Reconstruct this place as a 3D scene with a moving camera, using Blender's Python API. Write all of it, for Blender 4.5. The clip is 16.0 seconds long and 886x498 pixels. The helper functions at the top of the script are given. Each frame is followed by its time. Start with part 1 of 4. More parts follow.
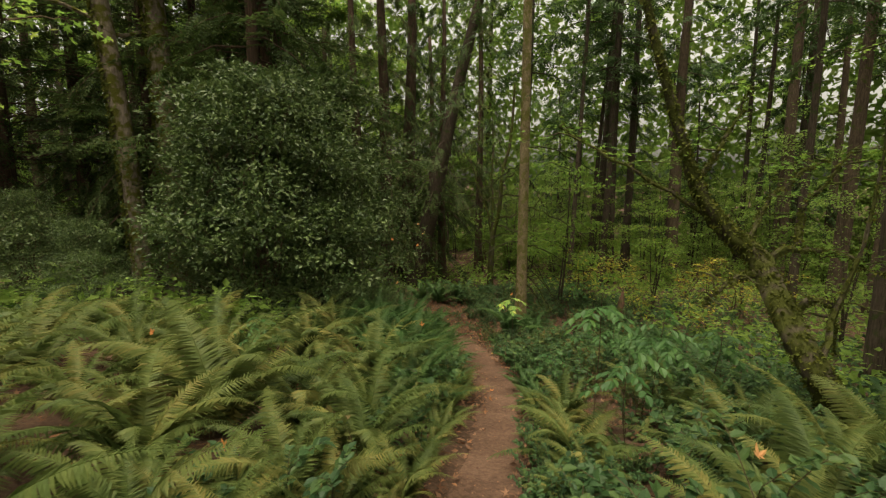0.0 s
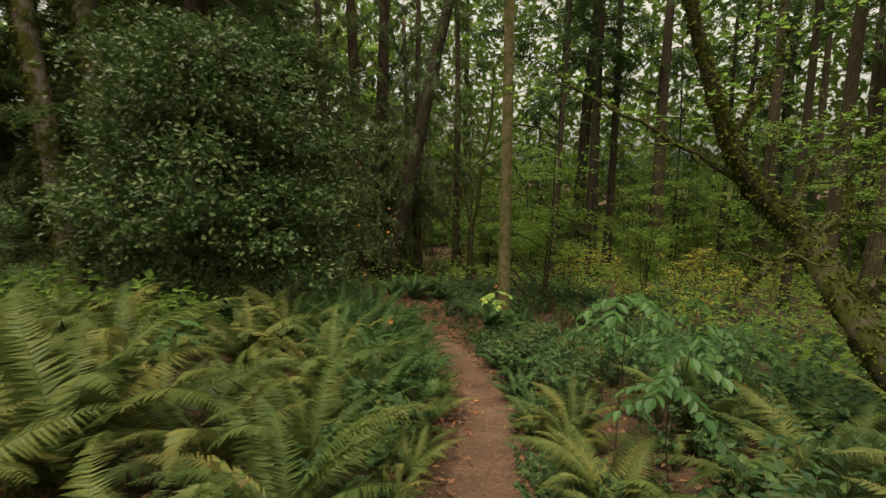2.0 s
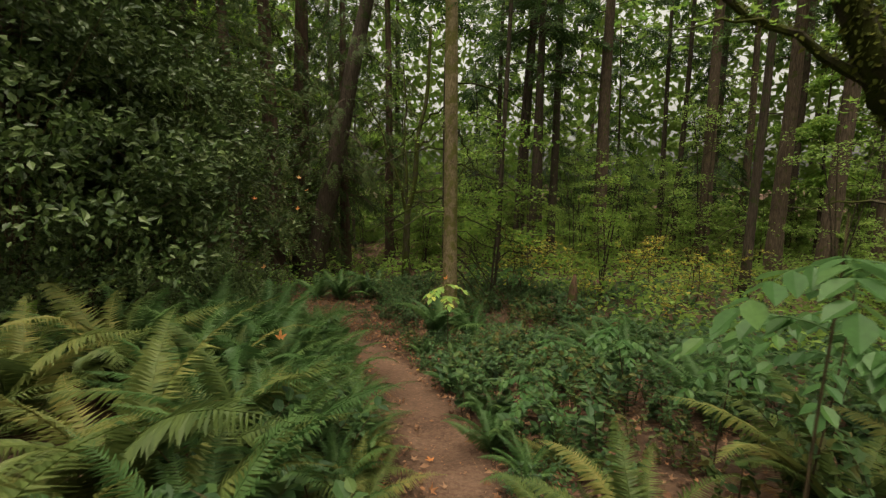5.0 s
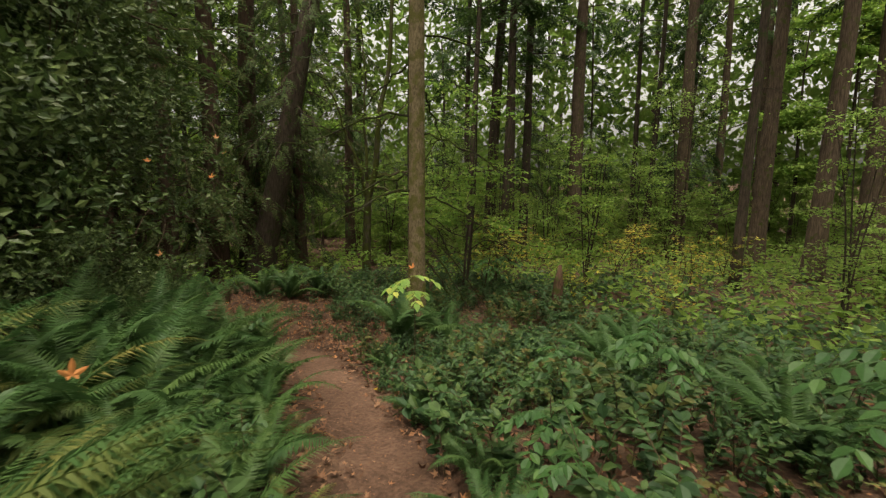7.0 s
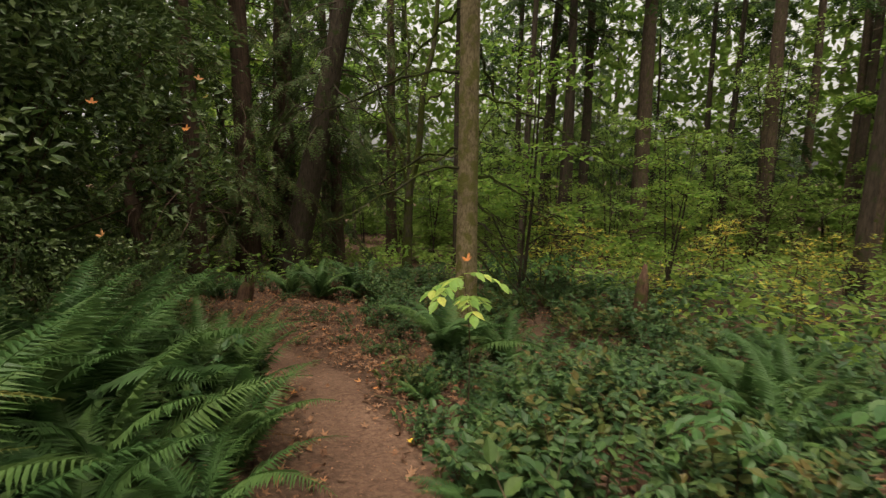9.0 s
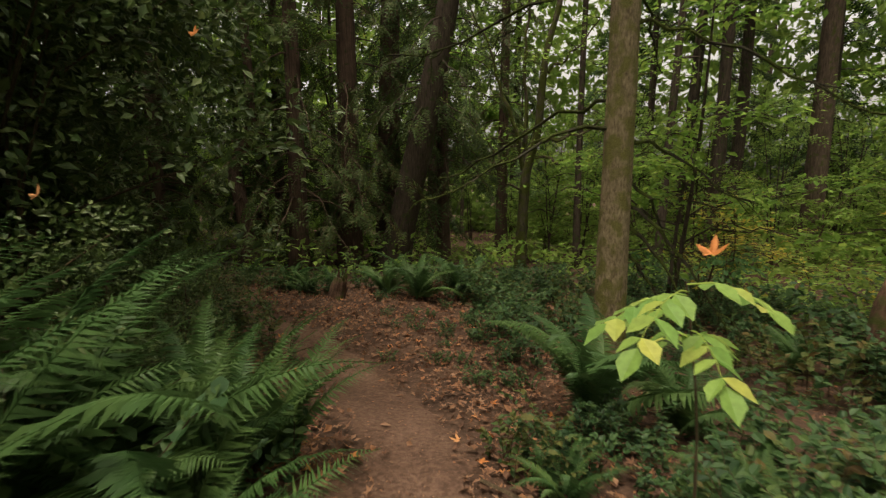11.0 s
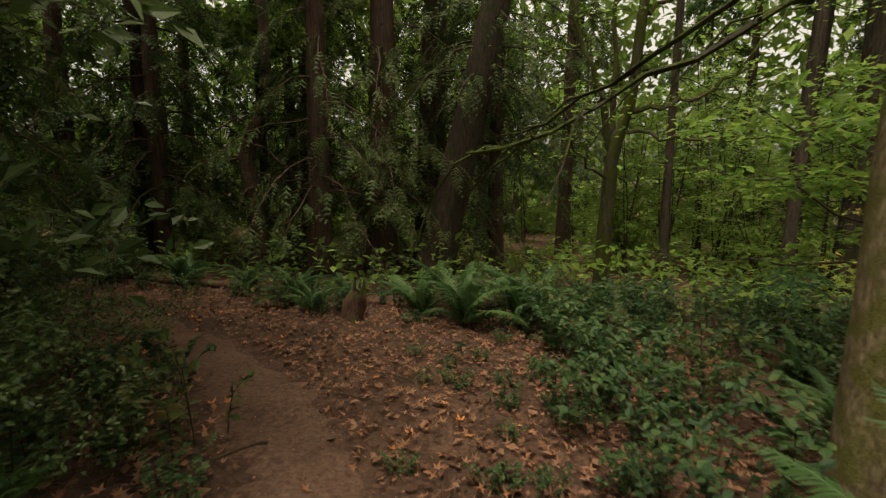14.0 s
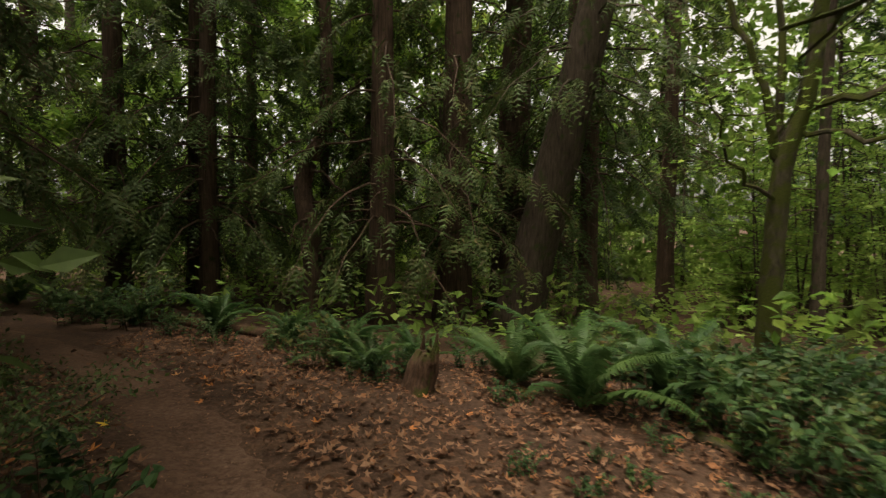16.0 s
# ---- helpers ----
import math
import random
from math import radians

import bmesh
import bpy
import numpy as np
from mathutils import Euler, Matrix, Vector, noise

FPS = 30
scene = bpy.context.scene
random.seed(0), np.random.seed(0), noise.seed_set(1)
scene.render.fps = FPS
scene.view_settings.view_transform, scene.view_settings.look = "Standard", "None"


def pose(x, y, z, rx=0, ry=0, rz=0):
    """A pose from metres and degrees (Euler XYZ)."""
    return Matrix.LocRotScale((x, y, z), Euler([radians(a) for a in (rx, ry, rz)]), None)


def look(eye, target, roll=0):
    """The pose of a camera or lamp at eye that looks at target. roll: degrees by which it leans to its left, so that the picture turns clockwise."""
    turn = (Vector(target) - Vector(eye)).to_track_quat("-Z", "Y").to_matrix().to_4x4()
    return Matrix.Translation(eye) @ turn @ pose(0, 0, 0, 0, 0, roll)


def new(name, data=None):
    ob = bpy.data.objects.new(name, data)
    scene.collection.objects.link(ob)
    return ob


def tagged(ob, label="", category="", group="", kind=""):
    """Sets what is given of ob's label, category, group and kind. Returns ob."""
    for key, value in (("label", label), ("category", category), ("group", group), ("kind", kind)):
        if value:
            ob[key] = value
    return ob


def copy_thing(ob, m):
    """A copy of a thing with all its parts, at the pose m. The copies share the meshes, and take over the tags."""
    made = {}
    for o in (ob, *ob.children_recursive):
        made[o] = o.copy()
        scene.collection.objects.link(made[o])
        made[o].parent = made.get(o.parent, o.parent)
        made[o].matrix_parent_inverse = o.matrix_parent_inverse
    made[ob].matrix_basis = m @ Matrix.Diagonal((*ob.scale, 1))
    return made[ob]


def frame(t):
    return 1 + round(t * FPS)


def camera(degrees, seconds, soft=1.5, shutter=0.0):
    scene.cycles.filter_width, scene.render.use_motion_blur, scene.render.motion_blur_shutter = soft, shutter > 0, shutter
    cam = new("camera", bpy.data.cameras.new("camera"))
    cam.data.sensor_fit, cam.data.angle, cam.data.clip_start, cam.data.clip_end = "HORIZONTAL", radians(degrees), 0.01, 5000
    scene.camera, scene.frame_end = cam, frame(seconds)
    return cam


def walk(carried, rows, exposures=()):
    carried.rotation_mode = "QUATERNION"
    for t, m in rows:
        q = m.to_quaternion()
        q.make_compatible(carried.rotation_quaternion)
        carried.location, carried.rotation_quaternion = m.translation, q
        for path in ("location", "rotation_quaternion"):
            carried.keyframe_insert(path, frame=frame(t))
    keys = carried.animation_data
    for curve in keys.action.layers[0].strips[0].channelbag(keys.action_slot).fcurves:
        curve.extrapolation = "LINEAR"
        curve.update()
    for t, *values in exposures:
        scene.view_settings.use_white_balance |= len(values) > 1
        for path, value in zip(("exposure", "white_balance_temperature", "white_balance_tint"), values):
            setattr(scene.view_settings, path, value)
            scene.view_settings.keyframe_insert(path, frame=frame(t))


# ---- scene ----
cam = camera(85.0, 16.0, 1.3, 0.4)
METRES, EYE, TILT, LEAN, TURN = 16.0, 1.55, -8.0, 0.0, 0.0
ROWS = [
    (0.0, 0.0, 0.0, 0.0, -0.0, 0.0, 0.0),
    (0.5, -0.0007, 0.0265, -0.0043, -0.25, 0.07, -0.0),
    (1.0, 0.0013, 0.0484, -0.0056, -0.38, 0.18, 0.07),
    (1.5, 0.0022, 0.0678, -0.0105, -0.44, 0.15, 0.05),
    (2.0, 0.0037, 0.0987, -0.0161, -2.73, -0.26, 0.39),
    (2.5, 0.0054, 0.1305, -0.0214, -5.67, -0.18, 0.71),
    (3.0, 0.0025, 0.1613, -0.0252, -9.02, -0.26, 1.02),
    (3.5, 0.006, 0.1899, -0.0304, -9.9, -0.31, 1.32),
    (4.0, 0.0081, 0.218, -0.0328, -10.29, -0.27, 1.33),
    (6.5, 0.0304, 0.3645, -0.0509, -12.21, -0.64, 1.41),
    (7.0, 0.0374, 0.396, -0.054, -14.69, -0.71, 1.77),
    (7.5, 0.0451, 0.4289, -0.0566, -14.91, -0.74, 1.81),
    (8.0, 0.0491, 0.4621, -0.06, -14.94, -0.77, 1.73),
    (8.5, 0.0539, 0.4941, -0.0621, -13.4, -0.77, 1.62),
    (9.0, 0.0558, 0.5238, -0.0638, -9.58, -0.57, 1.05),
    (9.5, 0.0552, 0.5566, -0.0643, -7.26, -0.57, 0.77),
    (10.0, 0.0577, 0.5896, -0.0668, -2.79, -0.52, 0.31),
    (12.5, 0.0506, 0.7514, -0.0702, 5.31, -0.71, -0.87),
    (13.0, 0.0459, 0.7827, -0.0698, 6.08, -0.66, -1.12),
    (13.5, 0.0413, 0.8153, -0.0701, 7.01, -0.55, -1.27),
    (14.0, 0.0377, 0.8455, -0.0678, 8.58, -0.53, -1.55),
    (14.5, 0.0278, 0.8786, -0.0688, 9.48, 0.8, -1.82),
    (15.0, 0.0183, 0.9127, -0.0708, 11.85, 5.0, -2.0),
    (15.5, 0.004, 0.9453, -0.0703, 13.25, 4.78, -2.37),
    (16.0, -0.0137, 0.979, -0.0725, 15.9, 4.68, -2.71),
]
walk(cam, [(t, pose(0, 0, EYE, TILT, LEAN, TURN) @ pose(METRES * x, METRES * y, METRES * z, 90 + pitch, roll, yaw)) for t, x, y, z, yaw, pitch, roll in ROWS],
     [(0.0, 0.78, 8200, 3), (4.0, 0.68, 8000, 3), (8.0, 0.9, 7600, 8), (10.0, 0.8, 7600, 9), (13.0, 0.74, 8100, 9), (16.0, 1.06, 7900, 7)])


# ---- light ----
world = bpy.data.worlds.new("sky")
scene.world = world
world.use_nodes = True
wn, wl = world.node_tree.nodes, world.node_tree.links
sky = wn.new("ShaderNodeTexSky")
sky.sky_type, sky.sun_disc = "NISHITA", False
sky.sun_elevation, sky.sun_rotation = radians(79), radians(217)
sky.air_density, sky.dust_density, sky.ozone_density = 1.0, 6.0, 1.0
soften = wn.new("ShaderNodeHueSaturation")
soften.inputs["Saturation"].default_value = 0.12
wl.new(sky.outputs[0], soften.inputs["Color"])
wl.new(soften.outputs[0], wn["Background"].inputs["Color"])
wn["Background"].inputs["Strength"].default_value = 0.15
sun_data = bpy.data.lights.new("sun", "SUN")
sun_data.energy, sun_data.angle, sun_data.color = 1.5, radians(45), (1.0, 0.95, 0.86)
sun = new("sun", sun_data)
sun.matrix_world = look((-2.9, -3.9, 25), (0, 0, 0))

rng = np.random.default_rng(11)


# ---- materials ----
def nodes_of(name):
    m = bpy.data.materials.new(name)
    m.use_nodes = True
    t = m.node_tree
    return m, t.nodes, t.links, t.nodes["Principled BSDF"]


def ramp(n, stops):
    r = n.new("ShaderNodeValToRGB")
    e = r.color_ramp.elements
    while len(e) < len(stops):
        e.new(0.5)
    for k, (p, c) in enumerate(stops):
        e[k].position, e[k].color = p, (*c, 1)
    return r


def leaf_mat(name, colours, rough=0.5, trans=0.35, spread=0.5, gloss=0.18):
    """Leaves: colour varies from leaf to leaf and from plant to plant, with light passing through."""
    m, n, l, b = nodes_of(name)
    geo, info = n.new("ShaderNodeNewGeometry"), n.new("ShaderNodeObjectInfo")
    mix = n.new("ShaderNodeMix")
    mix.inputs[0].default_value = spread
    l.new(info.outputs["Random"], mix.inputs[2])
    l.new(geo.outputs["Random Per Island"], mix.inputs[3])
    r = ramp(n, [(k / max(1, len(colours) - 1), c) for k, c in enumerate(colours)])
    l.new(mix.outputs[0], r.inputs[0])
    co, noi = n.new("ShaderNodeTexCoord"), n.new("ShaderNodeTexNoise")
    noi.inputs["Scale"].default_value, noi.inputs["Detail"].default_value = 45, 3
    l.new(co.outputs["Object"], noi.inputs["Vector"])
    hsv = n.new("ShaderNodeHueSaturation")
    val = n.new("ShaderNodeMapRange")
    val.inputs["To Min"].default_value, val.inputs["To Max"].default_value = 0.7, 1.3
    l.new(noi.outputs["Fac"], val.inputs["Value"])
    l.new(val.outputs[0], hsv.inputs["Value"])
    l.new(r.outputs[0], hsv.inputs["Color"])
    l.new(hsv.outputs[0], b.inputs["Base Color"])
    b.inputs["Roughness"].default_value = rough
    b.inputs["Specular IOR Level"].default_value = gloss
    tr, ms = n.new("ShaderNodeBsdfTranslucent"), n.new("ShaderNodeMixShader")
    thin = n.new("ShaderNodeHueSaturation")
    thin.inputs["Value"].default_value, thin.inputs["Saturation"].default_value = 1.5, 0.95
    l.new(hsv.outputs[0], thin.inputs["Color"])
    l.new(thin.outputs[0], tr.inputs["Color"])
    ms.inputs[0].default_value = trans
    l.new(b.outputs[0], ms.inputs[1])
    l.new(tr.outputs[0], ms.inputs[2])
    l.new(ms.outputs[0], n["Material Output"].inputs["Surface"])
    return m


def bark_mat(name, dark, light, moss=None, moss_amount=0.5, stretch=0.12, scale=28, depth=0.6, patch=4.5):
    """Bark with long furrows, and moss in patches where it is given."""
    m, n, l, b = nodes_of(name)
    co, mp = n.new("ShaderNodeTexCoord"), n.new("ShaderNodeMapping")
    mp.inputs["Scale"].default_value = (1, 1, stretch)
    l.new(co.outputs["Object"], mp.inputs["Vector"])
    f = n.new("ShaderNodeTexNoise")
    f.inputs["Scale"].default_value, f.inputs["Detail"].default_value, f.inputs["Roughness"].default_value = scale, 8, 0.65
    l.new(mp.outputs[0], f.inputs["Vector"])
    big = n.new("ShaderNodeTexNoise")
    big.inputs["Scale"].default_value, big.inputs["Detail"].default_value = 2.6, 5
    l.new(co.outputs["Object"], big.inputs["Vector"])
    r = ramp(n, [(0.32, dark), (0.68, light)])
    l.new(f.outputs["Fac"], r.inputs[0])
    hsv, val = n.new("ShaderNodeHueSaturation"), n.new("ShaderNodeMapRange")
    val.inputs["To Min"].default_value, val.inputs["To Max"].default_value = 0.55, 1.45
    l.new(big.outputs["Fac"], val.inputs["Value"])
    l.new(val.outputs[0], hsv.inputs["Value"])
    l.new(r.outputs[0], hsv.inputs["Color"])
    last = hsv.outputs[0]
    if moss:
        mn = n.new("ShaderNodeTexNoise")
        mn.inputs["Scale"].default_value, mn.inputs["Detail"].default_value = patch, 9
        l.new(co.outputs["Object"], mn.inputs["Vector"])
        mr = ramp(n, [(0.62 - 0.35 * moss_amount, (0, 0, 0)), (0.74 - 0.35 * moss_amount, (1, 1, 1))])
        l.new(mn.outputs["Fac"], mr.inputs[0])
        fine = n.new("ShaderNodeTexNoise")
        fine.inputs["Scale"].default_value, fine.inputs["Detail"].default_value = 90, 4
        l.new(co.outputs["Object"], fine.inputs["Vector"])
        mc = ramp(n, [(0.3, tuple(0.45 * c for c in moss)), (0.7, moss)])
        l.new(fine.outputs["Fac"], mc.inputs[0])
        mx = n.new("ShaderNodeMix")
        mx.data_type = "RGBA"
        l.new(mr.outputs[0], mx.inputs[0])
        l.new(last, mx.inputs[6])
        l.new(mc.outputs[0], mx.inputs[7])
        last = mx.outputs[2]
    l.new(last, b.inputs["Base Color"])
    b.inputs["Roughness"].default_value = 0.95
    b.inputs["Specular IOR Level"].default_value = 0.15
    bump = n.new("ShaderNodeBump")
    bump.inputs["Strength"].default_value, bump.inputs["Distance"].default_value = depth, 0.03
    l.new(f.outputs["Fac"], bump.inputs["Height"])
    l.new(bump.outputs[0], b.inputs["Normal"])
    return m


def soil_mat(name, dark, mid, light, scale=9.0, depth=0.5):
    """Earth with crumbs, stains and scattered pale bits."""
    m, n, l, b = nodes_of(name)
    co = n.new("ShaderNodeTexCoord")
    big, fine, vor = n.new("ShaderNodeTexNoise"), n.new("ShaderNodeTexNoise"), n.new("ShaderNodeTexVoronoi")
    big.inputs["Scale"].default_value, big.inputs["Detail"].default_value = 1.3, 6
    fine.inputs["Scale"].default_value, fine.inputs["Detail"].default_value, fine.inputs["Roughness"].default_value = scale, 9, 0.7
    vor.inputs["Scale"].default_value = 38
    for q in (big, fine, vor):
        l.new(co.outputs["Object"], q.inputs["Vector"])
    add = n.new("ShaderNodeMix")
    add.inputs[0].default_value = 0.55
    l.new(big.outputs["Fac"], add.inputs[2])
    l.new(fine.outputs["Fac"], add.inputs[3])
    r = ramp(n, [(0.33, dark), (0.5, mid), (0.68, light)])
    l.new(add.outputs[0], r.inputs[0])
    hsv, val = n.new("ShaderNodeHueSaturation"), n.new("ShaderNodeMapRange")
    val.inputs["To Min"].default_value, val.inputs["To Max"].default_value = 0.75, 1.3
    l.new(vor.outputs["Color"], val.inputs["Value"])
    l.new(val.outputs[0], hsv.inputs["Value"])
    l.new(r.outputs[0], hsv.inputs["Color"])
    l.new(hsv.outputs[0], b.inputs["Base Color"])
    b.inputs["Roughness"].default_value = 0.95
    b.inputs["Specular IOR Level"].default_value = 0.15
    bump = n.new("ShaderNodeBump")
    bump.inputs["Strength"].default_value, bump.inputs["Distance"].default_value = depth, 0.03
    l.new(fine.outputs["Fac"], bump.inputs["Height"])
    l.new(bump.outputs[0], b.inputs["Normal"])
    return m


M_DUFF = soil_mat("forest_duff", (0.028, 0.017, 0.012), (0.07, 0.04, 0.027), (0.13, 0.075, 0.048), 14, 1.0)
M_TRAIL = soil_mat("trail_earth", (0.05, 0.028, 0.019), (0.10, 0.057, 0.039), (0.165, 0.10, 0.07), 16, 0.9)
M_FERN = leaf_mat("fern_frond", [(0.042, 0.068, 0.02), (0.076, 0.108, 0.03), (0.122, 0.144, 0.042), (0.21, 0.18, 0.056)], 0.5, 0.35, 0.3)
# Deeper green than the bank ferns, with some of their shade coloured in.
M_FERN_SHADED = leaf_mat("fern_frond_shaded", [(0.03, 0.074, 0.023), (0.05, 0.102, 0.031), (0.078, 0.13, 0.038)], 0.45, 0.32, 0.3)
M_FERN_DEAD = leaf_mat("fern_frond_dead", [(0.07, 0.038, 0.015), (0.14, 0.07, 0.025), (0.19, 0.12, 0.04)], 0.8, 0.2)
M_HOLLY = leaf_mat("glossy_evergreen_leaf", [(0.025, 0.05, 0.014), (0.046, 0.078, 0.021), (0.074, 0.112, 0.032), (0.118, 0.15, 0.054)], 0.42, 0.2, 0.85, 0.28)
M_SHRUB = leaf_mat("low_shrub_leaf", [(0.015, 0.039, 0.015), (0.029, 0.067, 0.024), (0.05, 0.098, 0.031), (0.09, 0.135, 0.04)], 0.5, 0.3, 0.75, 0.2)
M_SHRUB_WARM = leaf_mat("low_shrub_leaf_turning", [(0.022, 0.05, 0.018), (0.045, 0.085, 0.026), (0.095, 0.105, 0.03), (0.11, 0.06, 0.024)], 0.5, 0.3, 0.8)
M_ASH = leaf_mat("compound_leaf", [(0.036, 0.094, 0.03), (0.056, 0.126, 0.038), (0.085, 0.16, 0.044)], 0.42, 0.35, 0.6)
M_ASH_PALE = leaf_mat("compound_leaf_yellowing", [(0.12, 0.25, 0.06), (0.22, 0.34, 0.08), (0.42, 0.42, 0.10)], 0.5, 0.4, 0.8)
M_MAPLE = leaf_mat("maple_leaf", [(0.06, 0.125, 0.02), (0.09, 0.17, 0.026), (0.13, 0.21, 0.034), (0.20, 0.24, 0.042)], 0.5, 0.6, 0.7)
M_YELLOW = leaf_mat("maple_leaf_yellow", [(0.09, 0.15, 0.03), (0.20, 0.24, 0.04), (0.38, 0.34, 0.05), (0.33, 0.21, 0.04)], 0.55, 0.4, 0.85)
# Maple green made paler: stands in for the light flooding the far leaves.
M_FAR_LEAF_LIT = leaf_mat("far_leaf_lit", [(0.10, 0.175, 0.036), (0.15, 0.24, 0.052), (0.21, 0.285, 0.07)], 0.6, 0.65, 0.8, 0.1)
M_NEEDLE = leaf_mat("conifer_needles", [(0.022, 0.05, 0.015), (0.038, 0.075, 0.02), (0.06, 0.10, 0.026)], 0.55, 0.25, 0.6)
M_CEDAR = leaf_mat("cedar_spray", [(0.02, 0.042, 0.012), (0.038, 0.066, 0.017), (0.06, 0.09, 0.024), (0.085, 0.06, 0.024)], 0.6, 0.35, 0.6)
M_LITTER = leaf_mat("fallen_leaf", [(0.045, 0.024, 0.016), (0.10, 0.05, 0.03), (0.16, 0.078, 0.044), (0.23, 0.13, 0.08), (0.25, 0.105, 0.045)], 0.75, 0.1, 0.95)
M_ORANGE = leaf_mat("fallen_leaf_orange", [(0.40, 0.14, 0.045), (0.50, 0.19, 0.06), (0.46, 0.25, 0.12)], 0.6, 0.25, 0.4)
M_GOLD = leaf_mat("fallen_leaf_yellow", [(0.55, 0.35, 0.04), (0.62, 0.42, 0.06)], 0.6, 0.25, 0.4)
M_MOSS_TUFT = leaf_mat("moss_tuft", [(0.04, 0.052, 0.01), (0.075, 0.088, 0.015), (0.12, 0.12, 0.022)], 0.9, 0.1, 0.9)
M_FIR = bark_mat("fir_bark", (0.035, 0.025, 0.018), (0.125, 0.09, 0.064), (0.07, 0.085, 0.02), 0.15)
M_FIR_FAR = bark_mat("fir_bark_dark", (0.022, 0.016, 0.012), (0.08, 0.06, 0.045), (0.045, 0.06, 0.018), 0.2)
M_MAIN = bark_mat("smooth_fir_bark", (0.085, 0.062, 0.036), (0.30, 0.235, 0.14), (0.17, 0.16, 0.05), 0.45, 0.35, 42, 1.0, 5.5)
M_CEDAR_BARK = bark_mat("cedar_bark", (0.03, 0.02, 0.015), (0.11, 0.07, 0.05), (0.04, 0.05, 0.016), 0.1, 0.05, 34)
M_MOSSY = bark_mat("mossy_bark", (0.025, 0.021, 0.015), (0.085, 0.07, 0.045), (0.062, 0.07, 0.015), 0.62, 0.3, 20)
M_MAPLE_BARK = bark_mat("maple_bark", (0.09, 0.07, 0.055), (0.25, 0.20, 0.16), (0.10, 0.10, 0.018), 0.5, 0.25, 22)
M_STEM = bark_mat("shrub_stem", (0.03, 0.022, 0.014), (0.10, 0.07, 0.04), None, 0, 0.2, 60, 0.3)
M_MOSS_LIMB = bark_mat("mossy_limb", (0.018, 0.016, 0.011), (0.05, 0.045, 0.028), (0.055, 0.07, 0.014), 0.6, 0.3, 30)
M_LOG = bark_mat("rotten_log", (0.035, 0.02, 0.014), (0.13, 0.075, 0.05), (0.07, 0.085, 0.02), 0.35, 0.3, 26)


# ---- mesh building ----
class Buf:
    """Gathers verts and faces of one mesh."""

    def __init__(self):
        self.v, self.f, self.s, self.n = [], [], [], 0

    def add(self, verts, loops, sizes):
        self.v.append(verts)
        self.f.append(np.asarray(loops) + self.n)
        self.s.append(np.asarray(sizes))
        self.n += len(verts)

    def mesh(self, name, material, smooth=False):
        me = bpy.data.meshes.new(name)
        v, f, s = np.concatenate(self.v).astype(np.float32), np.concatenate(self.f).astype(np.int32), np.concatenate(self.s).astype(np.int32)
        me.vertices.add(len(v))
        me.vertices.foreach_set("co", v.ravel())
        me.loops.add(len(f))
        me.loops.foreach_set("vertex_index", f)
        me.polygons.add(len(s))
        me.polygons.foreach_set("loop_start", np.concatenate(([0], np.cumsum(s)[:-1])).astype(np.int32))
        me.polygons.foreach_set("use_smooth", np.full(len(s), smooth))
        me.update(calc_edges=True)
        me.materials.append(material)
        return me


def part(name, buf, material, parent, label="", smooth=False):
    ob = new(name, buf.mesh(name, material, smooth))
    ob.parent = parent
    return tagged(ob, label)


def unit(a):
    return a / np.maximum(np.linalg.norm(a, axis=-1, keepdims=True), 1e-9)


def scatter(buf, template, pos, along, up, size):
    """Copies of a leaf template: its y axis along, its face towards up, scaled by size."""
    tv, tl, ts = template
    pos, n = np.asarray(pos, float), len(pos)
    y = unit(np.asarray(along, float))
    x = unit(np.cross(y, np.asarray(up, float)))
    z = np.cross(x, y)
    s = np.broadcast_to(np.asarray(size, float), (n,))[:, None, None]
    v = pos[:, None, :] + s * (tv[None, :, 0:1] * x[:, None] + tv[None, :, 1:2] * y[:, None] + tv[None, :, 2:3] * z[:, None])
    loops = (np.asarray(tl)[None, :] + (np.arange(n) * len(tv))[:, None]).ravel()
    buf.add(v.reshape(-1, 3), loops, np.tile(ts, n))


def template(verts, faces):
    return np.array(verts, float), np.concatenate([np.array(f) for f in faces]), np.array([len(f) for f in faces])


T_OVAL = template([(0, 0, 0), (0.27, 0.45, 0.07), (0, 1, -0.06), (-0.27, 0.45, 0.07)], [(0, 1, 2), (0, 2, 3)])
T_BROAD = template([(0, 0, 0), (0.26, 0.25, 0.06), (0.30, 0.58, 0.05), (0, 1, -0.10), (-0.30, 0.58, 0.05), (-0.26, 0.25, 0.06)], [(0, 1, 2, 3), (0, 3, 4, 5)])
T_HOLLY = template([(0, 0, 0), (0.30, 0.28, 0.09), (0.18, 0.45, 0.02), (0.30, 0.66, 0.09), (0, 1, -0.08), (-0.30, 0.66, 0.09), (-0.18, 0.45, 0.02), (-0.30, 0.28, 0.09)], [(0, 1, 2, 3, 4), (0, 4, 5, 6, 7)])


def maple_template(curl=0.08):
    pts = []
    lobes = ((-130, 0.42), (-65, 0.85), (0, 1.0), (65, 0.85), (130, 0.42))
    for k, (a, r) in enumerate(lobes):
        for da, q in ((-13, 0.72), (0, 1.0), (13, 0.72)):
            w = radians(a + da)
            pts.append((r * q * math.sin(w) * 0.62, 0.38 + r * q * math.cos(w) * 0.62, curl * (r * q) ** 2))
        if k < 4:
            w = radians(a + 32)
            pts.append((0.34 * math.sin(w) * 0.62, 0.38 + 0.34 * math.cos(w) * 0.62, 0.0))
    verts = [(0, 0.38, -0.02)] + pts
    return template(verts, [(0, k, k + 1) for k in range(len(pts), 0, -1) if k + 1 <= len(pts)])


